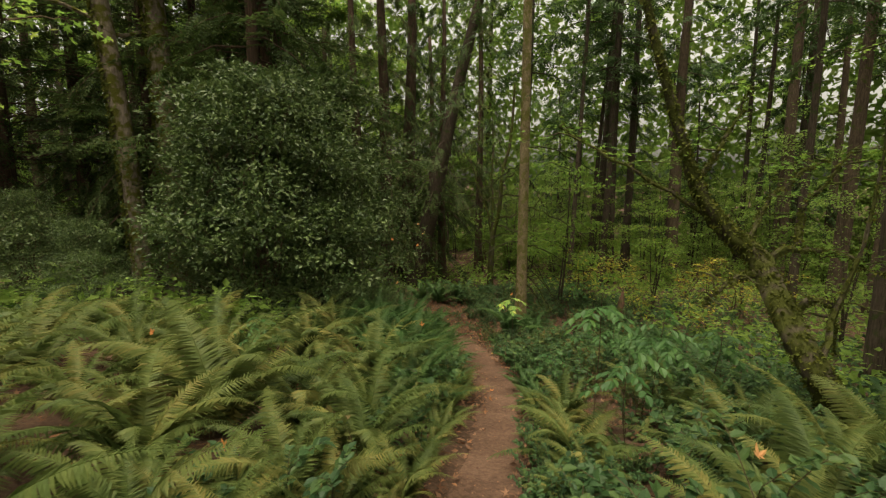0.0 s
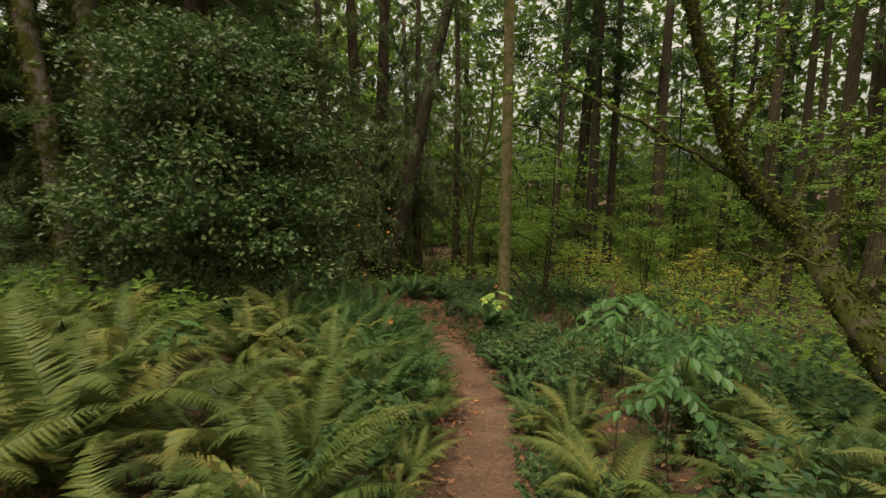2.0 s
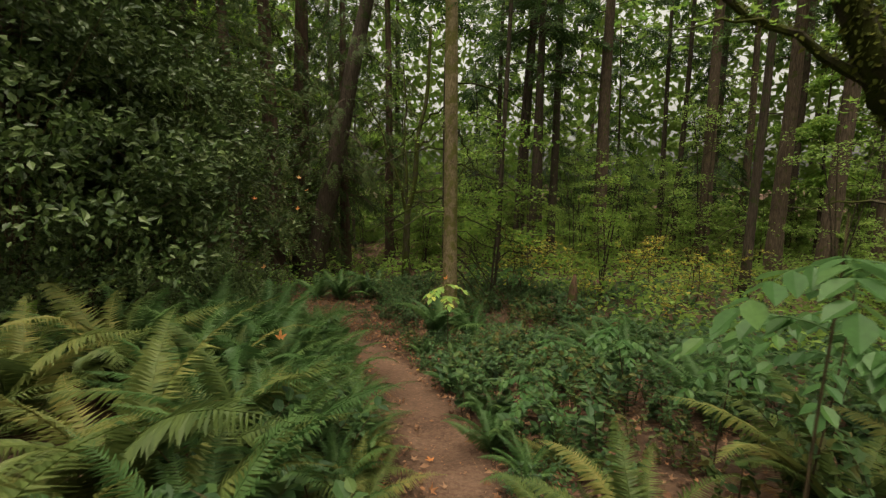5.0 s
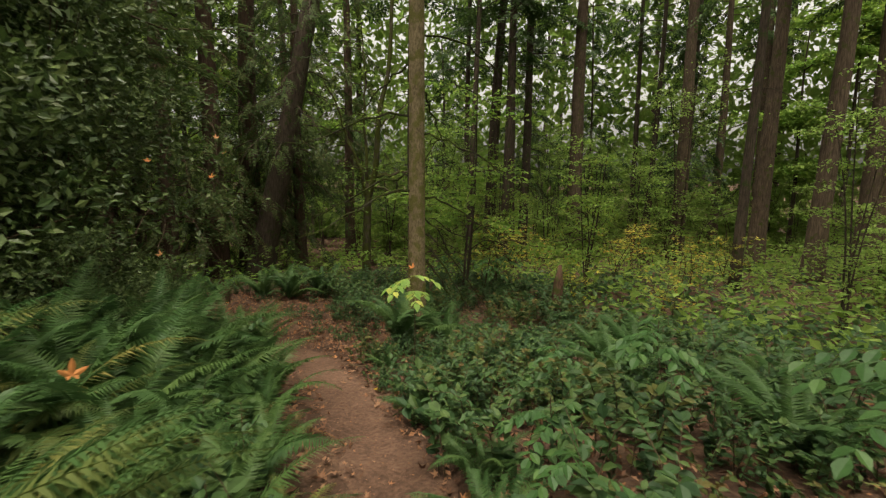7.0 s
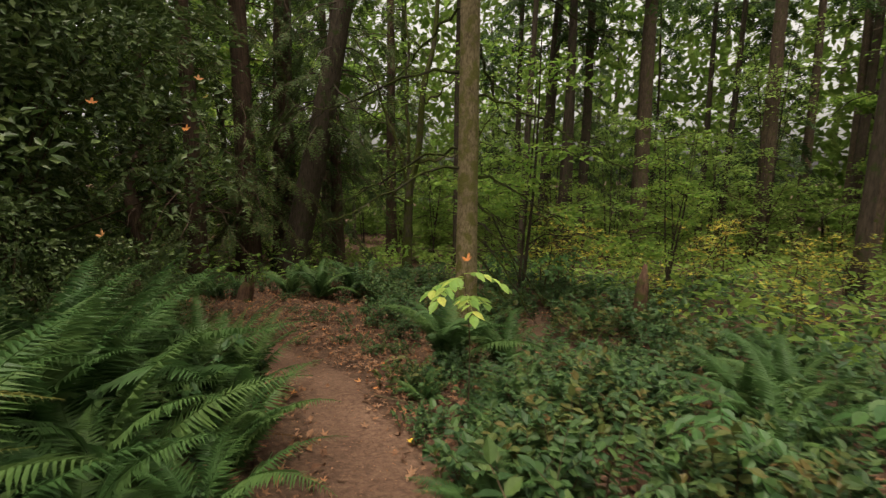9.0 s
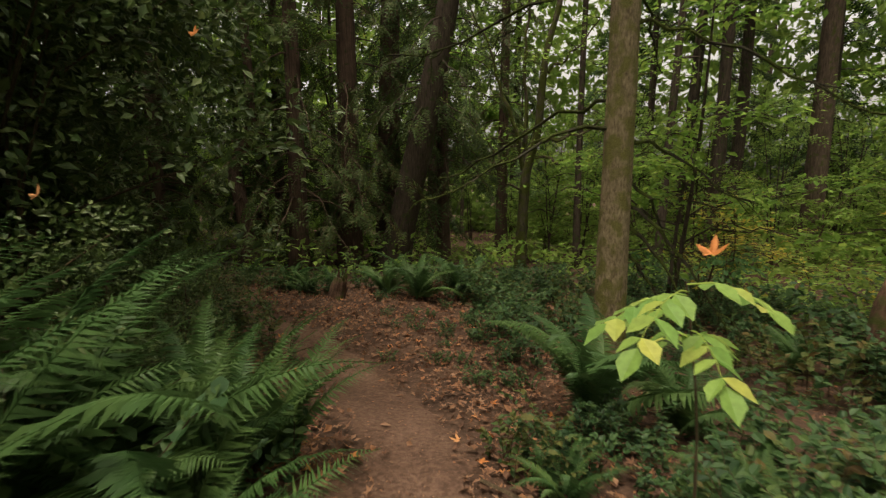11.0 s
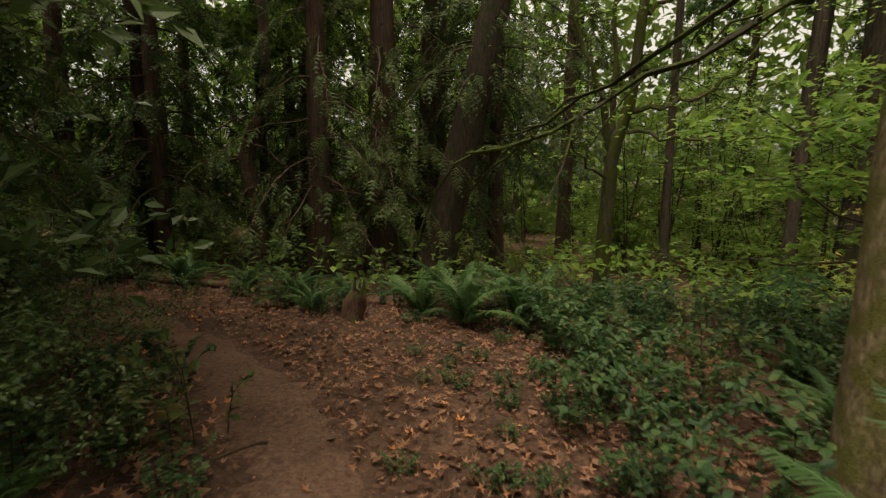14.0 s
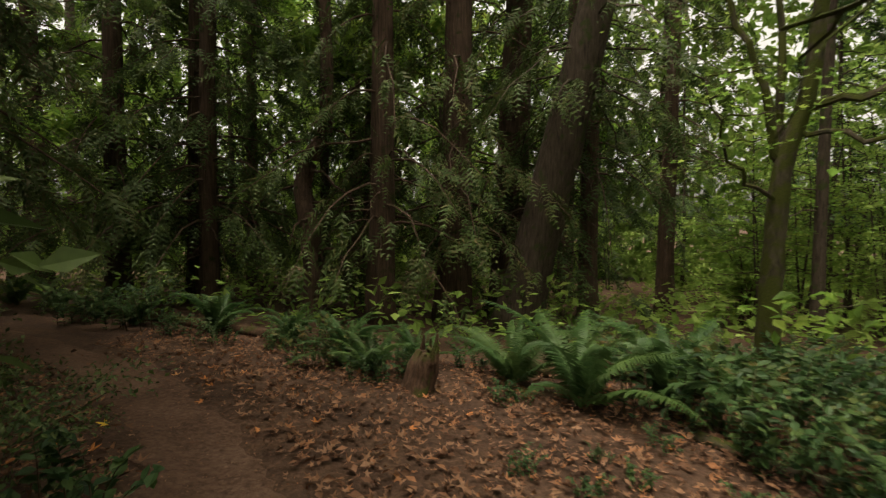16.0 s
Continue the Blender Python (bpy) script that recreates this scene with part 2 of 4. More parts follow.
def star_template(curl):
    tips = [(a, r) for a, r in ((-125, 0.5), (-95, 0.28), (-62, 0.9), (-30, 0.36), (0, 1.0), (30, 0.36), (62, 0.9), (95, 0.28), (125, 0.5))]
    v = [(0, 0.36, -0.02)] + [(0.64 * r * math.sin(radians(a)), 0.36 + 0.64 * r * math.cos(radians(a)), curl * r * r) for a, r in tips]
    return template(v, [(0, k + 1, k) for k in range(1, 9)])


T_STAR, T_STAR_CURLED = star_template(0.08), star_template(0.3)
T_MAPLE = maple_template()
T_CURLED = maple_template(0.28)


def spray_template(pairs, width, droop, thick):
    """A flat feather of narrow needles or scales along a twig."""
    v, f = [(-0.008, 0, 0), (0.008, 0, 0), (0, 1, -droop)], [(0, 1, 2)]
    for k in range(pairs):
        a = (k + 0.5) / pairs
        w = width * (1 - a * 0.75) * (0.75 + 0.25 * math.sin(k * 2.4))
        for s in (-1, 1):
            i = len(v)
            v += [(0, a - thick, -droop * a * a), (0, a + thick, -droop * a * a), (s * w, a + w * 0.75, -droop * a * a - 0.25 * w)]
            f.append((i, i + 1, i + 2) if s < 0 else (i, i + 2, i + 1))
    return template(v, f)


T_FIR = spray_template(5, 0.38, 0.12, 0.06)
T_CEDAR = spray_template(6, 0.34, 0.4, 0.055)
T_FAR = spray_template(4, 0.42, 0.12, 0.10)


def tube(buf, pts, radii, sides=8, rough=0.0, flare=0.0, close=True):
    """A tapering limb along pts; rough: uneven radius; flare: buttressed foot."""
    p = np.asarray(pts, float)
    n = len(p)
    r = np.broadcast_to(np.asarray(radii, float), (n,))
    d = unit(np.gradient(p, axis=0))
    ref = np.where(np.abs(d[:, 2:3]) > 0.9, np.array([[1.0, 0, 0]]), np.array([[0, 0, 1.0]]))
    x = unit(np.cross(ref, d))
    y = np.cross(d, x)
    a = np.linspace(0, 2 * np.pi, sides, endpoint=False)
    wob = 1 + rough * rng.standard_normal((n, sides)) * 0.5 + rough * np.sin(3 * a + p[:, 2:3] * 0.7) * 0.6
    if flare:
        wob = wob * (1 + flare * np.exp(-np.arange(n) / n * 22)[:, None] * (1 + 0.5 * np.sin(5 * a + 1)))
    rr = r[:, None] * wob
    v = p[:, None, :] + rr[..., None] * (np.cos(a)[None, :, None] * x[:, None] + np.sin(a)[None, :, None] * y[:, None])
    i, j = np.meshgrid(np.arange(n - 1), np.arange(sides), indexing="ij")
    k = (j + 1) % sides
    q = np.stack([i * sides + j, i * sides + k, (i + 1) * sides + k, (i + 1) * sides + j], -1).reshape(-1)
    loops, sizes = q, np.full((n - 1) * sides, 4)
    if close:
        loops = np.concatenate([q, np.arange((n - 1) * sides, n * sides), np.arange(sides)[::-1]])
        sizes = np.concatenate([sizes, [sides, sides]])
    buf.add(v.reshape(-1, 3), loops, sizes)


def curve(points, n):
    """n points along a smooth line through the given ones."""
    p = np.asarray(points, float)
    t = np.linspace(0, len(p) - 1, n)
    k = np.clip(t.astype(int), 0, len(p) - 2)
    f = (t - k)[:, None]
    a, b, c, d = p[np.maximum(k - 1, 0)], p[k], p[k + 1], p[np.minimum(k + 2, len(p) - 1)]
    return 0.5 * (2 * b + (c - a) * f + (2 * a - 5 * b + 4 * c - d) * f ** 2 + (3 * b - a - 3 * c + d) * f ** 3)


def moss_fuzz(buf, pts, radii, n, size=0.05):
    """Tufts of moss standing off a limb, thickest on its upper side."""
    p = np.asarray(pts, float)
    s = rng.uniform(0, len(p) - 1.001, n)
    k = s.astype(int)
    f = (s - k)[:, None]
    c, r = p[k] * (1 - f) + p[k + 1] * f, np.broadcast_to(np.asarray(radii, float), (len(p),))[k]
    d = unit(p[k + 1] - p[k])
    o = rng.standard_normal((n, 3)) + np.array([0, 0, 0.7])
    o = unit(o - d * (o * d).sum(1, keepdims=True))
    scatter(buf, T_BROAD, c + o * r[:, None] * 0.95, o + np.array([0, 0, -0.5]) + 0.5 * rng.standard_normal((n, 3)), d + 0.5 * rng.standard_normal((n, 3)), size * rng.uniform(0.5, 1.3, n))


# ---- ground and trail ----
GY = np.array([-60, -8, 0, 1.53, 2.94, 5.66, 7.19, 9.19, 11.75, 13.25, 15.35, 24, 34, 60, 400.0])
GZ = np.array([6.0, 1.2, 0, -0.47, -0.9, -1.62, -1.98, -2.37, -2.79, -2.96, -3.33, -4.05, -4.7, -5.6, -7.0])
TRAIL = [(-0.1, -9), (0.0, -4), (0.05, 0), (0.34, 3.7), (0.98, 7.4), (1.12, 9.2), (0.95, 11.2), (0.5, 13.5), (0.08, 14.5), (-0.6, 15.75), (-1.45, 16.85),
         (-2.5, 17.85), (-3.75, 18.75), (-5.2, 19.5), (-7.5, 20.1), (-11, 20.8), (-16, 21.5)]
TC = curve(TRAIL, 260)


def ground(x, y):
    x, y = np.asarray(x, float), np.asarray(y, float)
    xc = np.interp(y, [0, 3.7, 7.4, 9.2, 11.2, 13.5, 16, 20], [0, 0.26, 0.79, 0.92, 0.75, 0.4, 0, 0])
    dx = x - xc
    cross = np.where(dx < 0, 1.4 * np.tanh(-dx * 0.155 / 1.4), -0.9 * np.tanh(dx * 0.06 / 0.9))
    cross = cross * np.interp(y, [13.5, 18.5, 40], [1.0, 0.25, 0.25])
    bumps = 0.03 * np.sin(1.9 * x + 0.7 * y) * np.sin(1.3 * y - 0.5 * x) + 0.02 * np.sin(4.1 * x + 1.0) * np.sin(3.7 * y)
    return np.interp(y, GY, GZ) + cross + bumps


def trail_gap(x, y):
    """Distance from the trail's middle line."""
    x, y = np.asarray(x, float), np.asarray(y, float)
    return np.sqrt(((x[..., None] - TC[:, 0]) ** 2 + (y[..., None] - TC[:, 1]) ** 2).min(-1))


def trail_half(y):
    return np.interp(y, [0, 3.5, 5.5, 8, 11, 18, 22], [0.29, 0.33, 0.36, 0.40, 0.46, 0.42, 0.38])


def grid(buf, xs, ys, lift=0.0):
    X, Y = np.meshgrid(xs, ys)
    Z = ground(X, Y) + lift
    near = np.clip(1 - trail_gap(X, Y) / 0.75, 0, 1)
    Z = Z - 0.05 * near
    nx, ny = len(xs), len(ys)
    i, j = np.meshgrid(np.arange(ny - 1), np.arange(nx - 1), indexing="ij")
    q = np.stack([i * nx + j, i * nx + j + 1, (i + 1) * nx + j + 1, (i + 1) * nx + j], -1).reshape(-1)
    buf.add(np.stack([X, Y, Z], -1).reshape(-1, 3), q, np.full((nx - 1) * (ny - 1), 4))


gb = Buf()
grid(gb, np.concatenate([[-700, -300, -120, -60, -35], np.arange(-20, 20.01, 0.22), [30, 45, 70, 130, 300, 700]]),
     np.concatenate([[-500, -150, -50, -20], np.arange(-8, 32.01, 0.22), [36, 42, 50, 65, 100, 200, 400, 900]]))
floor = tagged(new("ground", gb.mesh("ground", M_DUFF, True)), "dark brown forest floor of needles and rotting leaves", "ground", kind="structure")

tb = Buf()
side = unit(np.gradient(TC, axis=0))[:, ::-1] * np.array([[1, -1]])
ACROSS = np.linspace(-1, 1, 11)
edge = trail_half(TC[:, 1])[:, None] * (1 + 0.12 * np.sin(TC[:, 1:2] * 2.3) + 0.10 * np.sin(TC[:, 1:2] * 5.1 + np.sign(ACROSS)[None] * 2) + 0.10 * np.random.default_rng(3).standard_normal((len(TC), 2))[:, (ACROSS > 0).astype(int)])
tx = TC[:, 0:1] + side[:, 0:1] * ACROSS[None] * edge
ty = TC[:, 1:2] + side[:, 1:2] * ACROSS[None] * edge
tz = ground(tx, ty) - 0.05 * np.clip(1 - np.abs(ACROSS)[None] * edge / 0.75, 0, 1) + 0.022 - 0.035 * np.abs(ACROSS)[None] ** 6
i, j = np.meshgrid(np.arange(len(TC) - 1), np.arange(10), indexing="ij")
tb.add(np.stack([tx, ty, tz], -1).reshape(-1, 3), np.stack([i * 11 + j, i * 11 + j + 1, (i + 1) * 11 + j + 1, (i + 1) * 11 + j], -1).reshape(-1), np.full((len(TC) - 1) * 10, 4))
tagged(new("trail", tb.mesh("trail", M_TRAIL, True)), "narrow trodden footpath of reddish brown earth", "path", kind="structure")


def on_ground(x, y, turn=0.0, size=1.0, sink=0.03, tilt=0.0):
    return pose(x, y, float(ground(x, y)) - sink, tilt, 0, turn) @ Matrix.Scale(size, 4)


# ---- trees ----
def trunk_line(height, lean=(0, 0), sweep=0.15, n=28):
    z = np.linspace(-0.25, height, n)
    a, b = rng.uniform(0, 6, 2)
    u = z / height
    return np.stack([lean[0] * z + sweep * np.sin(u * 5 + a) * u, lean[1] * z + sweep * np.sin(u * 4 + b) * u, z], -1)


def along(line, z):
    return np.array([np.interp(z, line[:, 2], line[:, k]) for k in range(3)])


def limb_points(start, az, length, rise, droop, n=7, wob=0.06):
    s = np.linspace(0, 1, n)
    h = np.stack([np.cos(az) * s * length, np.sin(az) * s * length, (rise * s - droop * s * s) * length], -1)
    h[1:] += rng.standard_normal((n - 1, 3)) * wob * length * 0.25
    return start + h


def conifer(name, height, radius, low, spread, limbs, spray, per, tmpl, leaf, bark, droop=0.45, dead=6, lean=(0, 0), size=0.42):
    """A tall conifer: bare trunk with dead limbs below, boughs of flat sprays from the height low."""
    top = new(name)
    line = trunk_line(height, lean)
    b = Buf()
    tube(b, line, radius * np.linspace(1.0, 0.35, len(line)), 12, 0.05, 0.35)
    part("trunk", b, bark, top, smooth=True)
    wood, green = Buf(), Buf()
    for _ in range(dead):
        z = rng.uniform(1.2, low + 1.5)
        p = limb_points(along(line, z), rng.uniform(0, 2 * np.pi), rng.uniform(0.5, 1.8), rng.uniform(-0.1, 0.3), rng.uniform(0.2, 0.8))
        tube(wood, p, np.linspace(0.022, 0.006, len(p)), 4)
    for k in range(limbs):
        u = ((k + rng.uniform(0, 1)) / limbs) ** 1.7
        z = low + (height - low) * u
        length = spread * (1 - 0.75 * u) * rng.uniform(0.65, 1.15)
        p = limb_points(along(line, z), k * 2.4 + rng.uniform(-0.4, 0.4), length, rng.uniform(0.0, 0.25), droop * rng.uniform(0.6, 1.3), 6)
        tube(wood, p, np.linspace(0.035 * (1 - 0.6 * u), 0.006, 6), 4, close=False)
        s = np.sqrt(rng.uniform(0.03, 1, per))
        q = np.stack([np.interp(s, np.linspace(0, 1, 6), p[:, c]) for c in range(3)], -1)
        d = unit(p[-1] - p[0])
        sd = np.cross(d, (0, 0, 1))
        w = rng.uniform(-1, 1, (per, 1))
        q = q + sd * w * 0.28 * length * (1.1 - s[:, None]) + rng.standard_normal((per, 3)) * 0.05
        a = d * rng.uniform(0.3, 1, (per, 1)) + sd * np.sign(w) * rng.uniform(0.2, 0.9, (per, 1)) + np.array([0, 0, -1]) * droop * rng.uniform(0.1, 0.9, (per, 1))
        scatter(green, tmpl, q, a, np.array([[0, 0, 1.0]]) + rng.standard_normal((per, 3)) * 0.35, size * rng.uniform(0.6, 1.3, per))
    tagged(part("branchwork", wood, bark, top), kind="stuff")
    part("crown", green, leaf, top)
    return top


def broadleaf(name, height, radius, leaf, bark, stems=3, leaves=3500, size=0.13, lean=0.16, low=0.25, spread=0.35, tmpl=T_OVAL):
    """A slender understorey tree: several stems, spreading boughs, leaves in level layers."""
    top = new(name)
    wood, green = Buf(), Buf()
    tips = []
    for k in range(stems):
        az = k * 2 * np.pi / stems + rng.uniform(-0.5, 0.5)
        h = height * rng.uniform(0.75, 1.0)
        z = np.linspace(-0.1, h, 12)
        u = z / h
        p = np.stack([np.cos(az) * lean * z * (0.4 + u) + 0.12 * np.sin(5 * u + k), np.sin(az) * lean * z * (0.4 + u) + 0.12 * np.cos(4 * u + k), z], -1)
        tube(wood, p, radius * np.linspace(1, 0.22, 12) * rng.uniform(0.7, 1.0), 7, 0.05)
        for _ in range(9):
            a = rng.uniform(low, 0.98)
            q = limb_points(along(p, h * a), rng.uniform(0, 2 * np.pi), height * spread * (1.15 - a * 0.6) * rng.uniform(0.5, 1.1), rng.uniform(0.1, 0.7), rng.uniform(0.1, 0.5), 7, 0.12)
            tube(wood, q, np.linspace(radius * 0.34, 0.004, 7), 4, close=False)
            tips.append(q)
            for _ in range(2):
                m = rng.integers(2, 6)
                t = limb_points(q[m], rng.uniform(0, 2 * np.pi), height * 0.13 * rng.uniform(0.5, 1.2), 0.2, 0.3, 4, 0.1)
                tube(wood, t, np.linspace(radius * 0.14, 0.003, 4), 3, close=False)
                tips.append(t)
    per = leaves // len(tips) + 1
    for q in tips:
        m = len(q)
        s = rng.uniform(0.25, 1.05, per)
        c = np.stack([np.interp(s, np.linspace(0, 1, m), q[:, k]) for k in range(3)], -1)
        c = c + rng.standard_normal((per, 3)) * np.array([0.22, 0.22, 0.07]) * height * 0.13
        a = rng.standard_normal((per, 3)) * np.array([1, 1, 0.25]) + np.array([0, 0, -0.25])
        scatter(green, tmpl, c, a, np.array([[0, 0, 1.0]]) + rng.standard_normal((per, 3)) * 0.35, size * rng.uniform(0.6, 1.25, per))
    tagged(part("branchwork", wood, bark, top), kind="stuff")
    part("crown", green, leaf, top)
    return top


def evergreen_bush(name, height, rx, ry, leaves, size, leaf, tmpl=T_OVAL, clumps=80, low=0.05):
    """A dense glossy bush: stems from the ground, leaves gathered in clumps over an uneven outline with gaps."""
    top = new(name)
    wood, green = Buf(), Buf()
    per = leaves // clumps
    for k in range(clumps):
        az, u = rng.uniform(0, 2 * np.pi), rng.uniform(low, 1.0)
        belly = (1 - (abs(u - 0.4) / 0.62) ** 2.2) ** 0.5 if abs(u - 0.4) < 0.62 else 0.1
        rad = belly * rng.uniform(0.5, 1.28)
        c = np.array([rx * rad * np.cos(az), ry * rad * np.sin(az), height * u])
        root = np.array([0.25 * np.cos(az * 3), 0.25 * np.sin(az * 3), -0.1])
        p = curve([root, root * 0.5 + np.array([0.3 * c[0], 0.3 * c[1], 0.55 * c[2]]), c], 7)
        if k % 5 == 0:
            tube(wood, p, np.linspace(0.022, 0.005, 7), 4, close=False)
        r = np.array([0.7, 0.7, 0.42]) * rng.uniform(0.7, 1.3) * min(1.0, height / 3.5)
        d = unit(rng.standard_normal((per, 3)))
        d[:, 2] = np.where(rng.uniform(0, 1, per) < 0.7, np.abs(d[:, 2]), d[:, 2])
        q = c + d * r * rng.uniform(0.35, 1.05, (per, 1))
        q[:, 2] = np.maximum(q[:, 2], 0.04)
        out = unit(np.array([np.cos(az), np.sin(az), 0.1]))
        a = d * 0.6 + out * 0.5 + rng.standard_normal((per, 3)) * 0.55 + np.array([0, 0, -0.2])
        scatter(green, tmpl, q, a, np.array([[0, 0, 0.8]]) + out * 0.6 + rng.standard_normal((per, 3)) * 0.5, size * rng.uniform(0.6, 1.25, per))
    tagged(part("branchwork", wood, M_STEM, top), kind="stuff")
    part("foliage", green, leaf, top)
    return top


def low_shrub(name, height, radius, stems, leaf, size=0.06, tmpl=T_BROAD, per=22, stem=M_STEM):
    """Knee-high undergrowth: arching stems with paired leaves."""
    top = new(name)
    wood, green = Buf(), Buf()
    for k in range(stems):
        az = rng.uniform(0, 2 * np.pi)
        r0 = radius * math.sqrt(rng.uniform(0, 1))
        start = np.array([r0 * np.cos(k * 2.4), r0 * np.sin(k * 2.4), -0.05])
        h = height * rng.uniform(0.45, 1.1)
        out = h * rng.uniform(0.2, 0.7)
        p = curve([start, start + (out * 0.3 * np.cos(az), out * 0.3 * np.sin(az), h * 0.65), start + (out * np.cos(az), out * np.sin(az), h * rng.uniform(0.8, 1.05))], 5)
        tube(wood, p, np.linspace(0.006, 0.002, 5), 3, close=False)
        s = np.repeat(np.linspace(0.22, 1.0, per // 2), 2)
        q = np.stack([np.interp(s, np.linspace(0, 1, 5), p[:, c]) for c in range(3)], -1)
        d = unit(p[-1] - p[2])
        sd = unit(np.cross(d, (0.1, 0.05, 1)))
        sg = np.where(np.arange(len(s)) % 2 == 0, 1.0, -1.0)[:, None]
        a = sd * sg + d * 0.5 + rng.standard_normal((len(s), 3)) * 0.4
        scatter(green, tmpl, q, a, np.array([[0, 0, 1.0]]) + rng.standard_normal((len(s), 3)) * 0.3, size * rng.uniform(0.7, 1.25, len(s)))
    tagged(part("branchwork", wood, stem, top), kind="stuff")
    part("foliage", green, leaf, top)
    return top


# ---- ferns ----
def frond_mesh(length, lift, fall, pairs, width, material, twist):
    """One sword-fern frond: an arching midrib with two rows of narrow leaflets."""
    b = Buf()
    n = 11
    s = np.linspace(0, 1, n)
    ang = radians(lift) - radians(fall) * s ** 1.3
    step = np.stack([np.sin(twist * s) * np.cos(ang), np.cos(twist * s) * np.cos(ang), np.sin(ang)], -1) * length / (n - 1)
    p = np.concatenate([[[0, 0, 0]], np.cumsum(step[:-1], axis=0)])
    tube(b, p, np.linspace(0.0055, 0.0012, n) * length, 3, close=False)
    d = unit(np.gradient(p, axis=0))
    u = np.linspace(0.10, 0.99, pairs)
    q = np.stack([np.interp(u, s, p[:, c]) for c in range(3)], -1)
    t = unit(np.stack([np.interp(u, s, d[:, c]) for c in range(3)], -1))
    sd = unit(np.cross(t, (0, 0, 1.0)))
    nor = np.cross(sd, t)
    prof = np.minimum(1, 0.45 + 2.6 * u) * (1 - u ** 2.2) ** 0.75 + 0.04
    leaf = template([(-0.055, 0.02, 0), (0.075, 0.0, 0.012), (0.06, 0.55, 0.03), (-0.01, 1, -0.12)], [(0, 1, 2, 3)])
    for sg in (-1, 1):
        wob = rng.standard_normal((pairs, 3)) * 0.09
        a = sd * sg + t * (0.22 + 0.5 * u[:, None] ** 2) - nor * 0.22 + wob
        scatter(b, leaf, q, a, nor + wob, width * length * prof * rng.uniform(0.88, 1.08, pairs))
    return b.mesh("frond", material)


def frond_set(material):
    return [frond_mesh(1.0, 78, 78, 50, 0.145, material, 0.15), frond_mesh(1.0, 74, 96, 52, 0.14, material, -0.2), frond_mesh(1.0, 66, 84, 50, 0.15, material, 0.25),
            frond_mesh(1.0, 84, 112, 52, 0.135, material, -0.1), frond_mesh(1.0, 54, 74, 50, 0.145, material, 0.1)]


FRONDS, FRONDS_SHADED = frond_set(M_FERN), frond_set(M_FERN_SHADED)
DEAD = frond_mesh(0.8, 15, 60, 26, 0.10, M_FERN_DEAD, 0.3)


def fern(meshes, count, size, label, group, dead=2):
    top = new("sword_fern")
    for k in range(count):
        ob = new("frond", meshes[rng.integers(0, len(meshes))])
        ob.parent = top
        ob.matrix_basis = pose(0.03 * math.cos(k * 2.4), 0.03 * math.sin(k * 2.4), 0, rng.uniform(-14, 8), rng.uniform(-16, 16), k * 137.5 + rng.uniform(-20, 20)) @ Matrix.Scale(size * rng.uniform(0.7, 1.15), 4)
    for k in range(dead):
        ob = tagged(new("dead_frond", DEAD), "withered brown frond")
        ob.parent = top
        ob.matrix_basis = pose(0, 0, 0.05, -8, 0, rng.uniform(0, 360)) @ Matrix.Scale(size, 4)
    return tagged(top, label, "fern", group)


# ---- the large trees ----
def put(ob, x, y, turn=0.0, size=1.0, label="", category="tree", group="", sink=0.05):
    ob.matrix_basis = on_ground(x, y, turn, size, sink)
    return tagged(ob, label, category, group)


def spread_copies(protos, places, label, category, group, sizes=(0.85, 1.2), sink=0.05):
    """The prototypes in turn at the first places, then copies of them."""
    for k, (x, y) in enumerate(places):
        s = rng.uniform(*sizes)
        if k < len(protos):
            put(protos[k], x, y, rng.uniform(0, 360), s, label, category, group, sink)
        else:
            copy_thing(protos[k % len(protos)], pose(0, 0, 0)).matrix_basis = on_ground(x, y, rng.uniform(0, 360), s, sink)


# the pale straight fir beside the trail
main_tree = new("fir_tree")
b = Buf()
line = trunk_line(24, (0.004, 0.002), 0.05, 60)
tube(b, line, 0.18 * np.linspace(1.0, 0.5, 60), 20, 0.03, 0.28)
part("trunk", b, M_MAIN, main_tree, smooth=True)
for z, az, ln, rise, fall in ((3.4, 150, 2.6, 0.05, 0.75), (3.1, 195, 2.4, 0.1, 0.8), (2.9, 20, 2.2, 0.15, 0.85), (4.2, 340, 2.6, 0.1, 0.9), (4.6, 170, 2.9, 0.15, 0.7), (5.2, 60, 2.4, 0.0, 0.8),
                              (2.2, 5, 1.5, -0.1, 1.3), (2.0, 350, 1.2, -0.3, 1.4), (2.6, 35, 1.6, -0.2, 1.2), (5.6, 120, 2.8, 0.1, 0.8), (6.2, 10, 3.0, 0.1, 0.7), (1.7, 20, 0.9, -0.3, 1.2)):
    b = Buf()
    p = limb_points(along(line, z), radians(az), ln, rise, fall, 12, 0.05)
    p[:, 2] += 0.35 * ln * np.linspace(0, 1, 12) ** 4
    tube(b, p, np.linspace(0.026, 0.007, 12), 6, 0.3)
    for m in (4, 6, 8, 9, 10):
        t = limb_points(p[m], radians(az) + rng.uniform(-1.2, 1.2), ln * rng.uniform(0.12, 0.3), 0.0, 0.9, 6, 0.15)
        tube(b, t, np.linspace(0.010, 0.003, 6), 4, 0.3)
    moss_fuzz(b, p, np.linspace(0.026, 0.007, 12), 160, 0.03)
    part("branch", b, M_MOSS_LIMB, main_tree, "dark drooping mossy dead branch")
green = Buf()
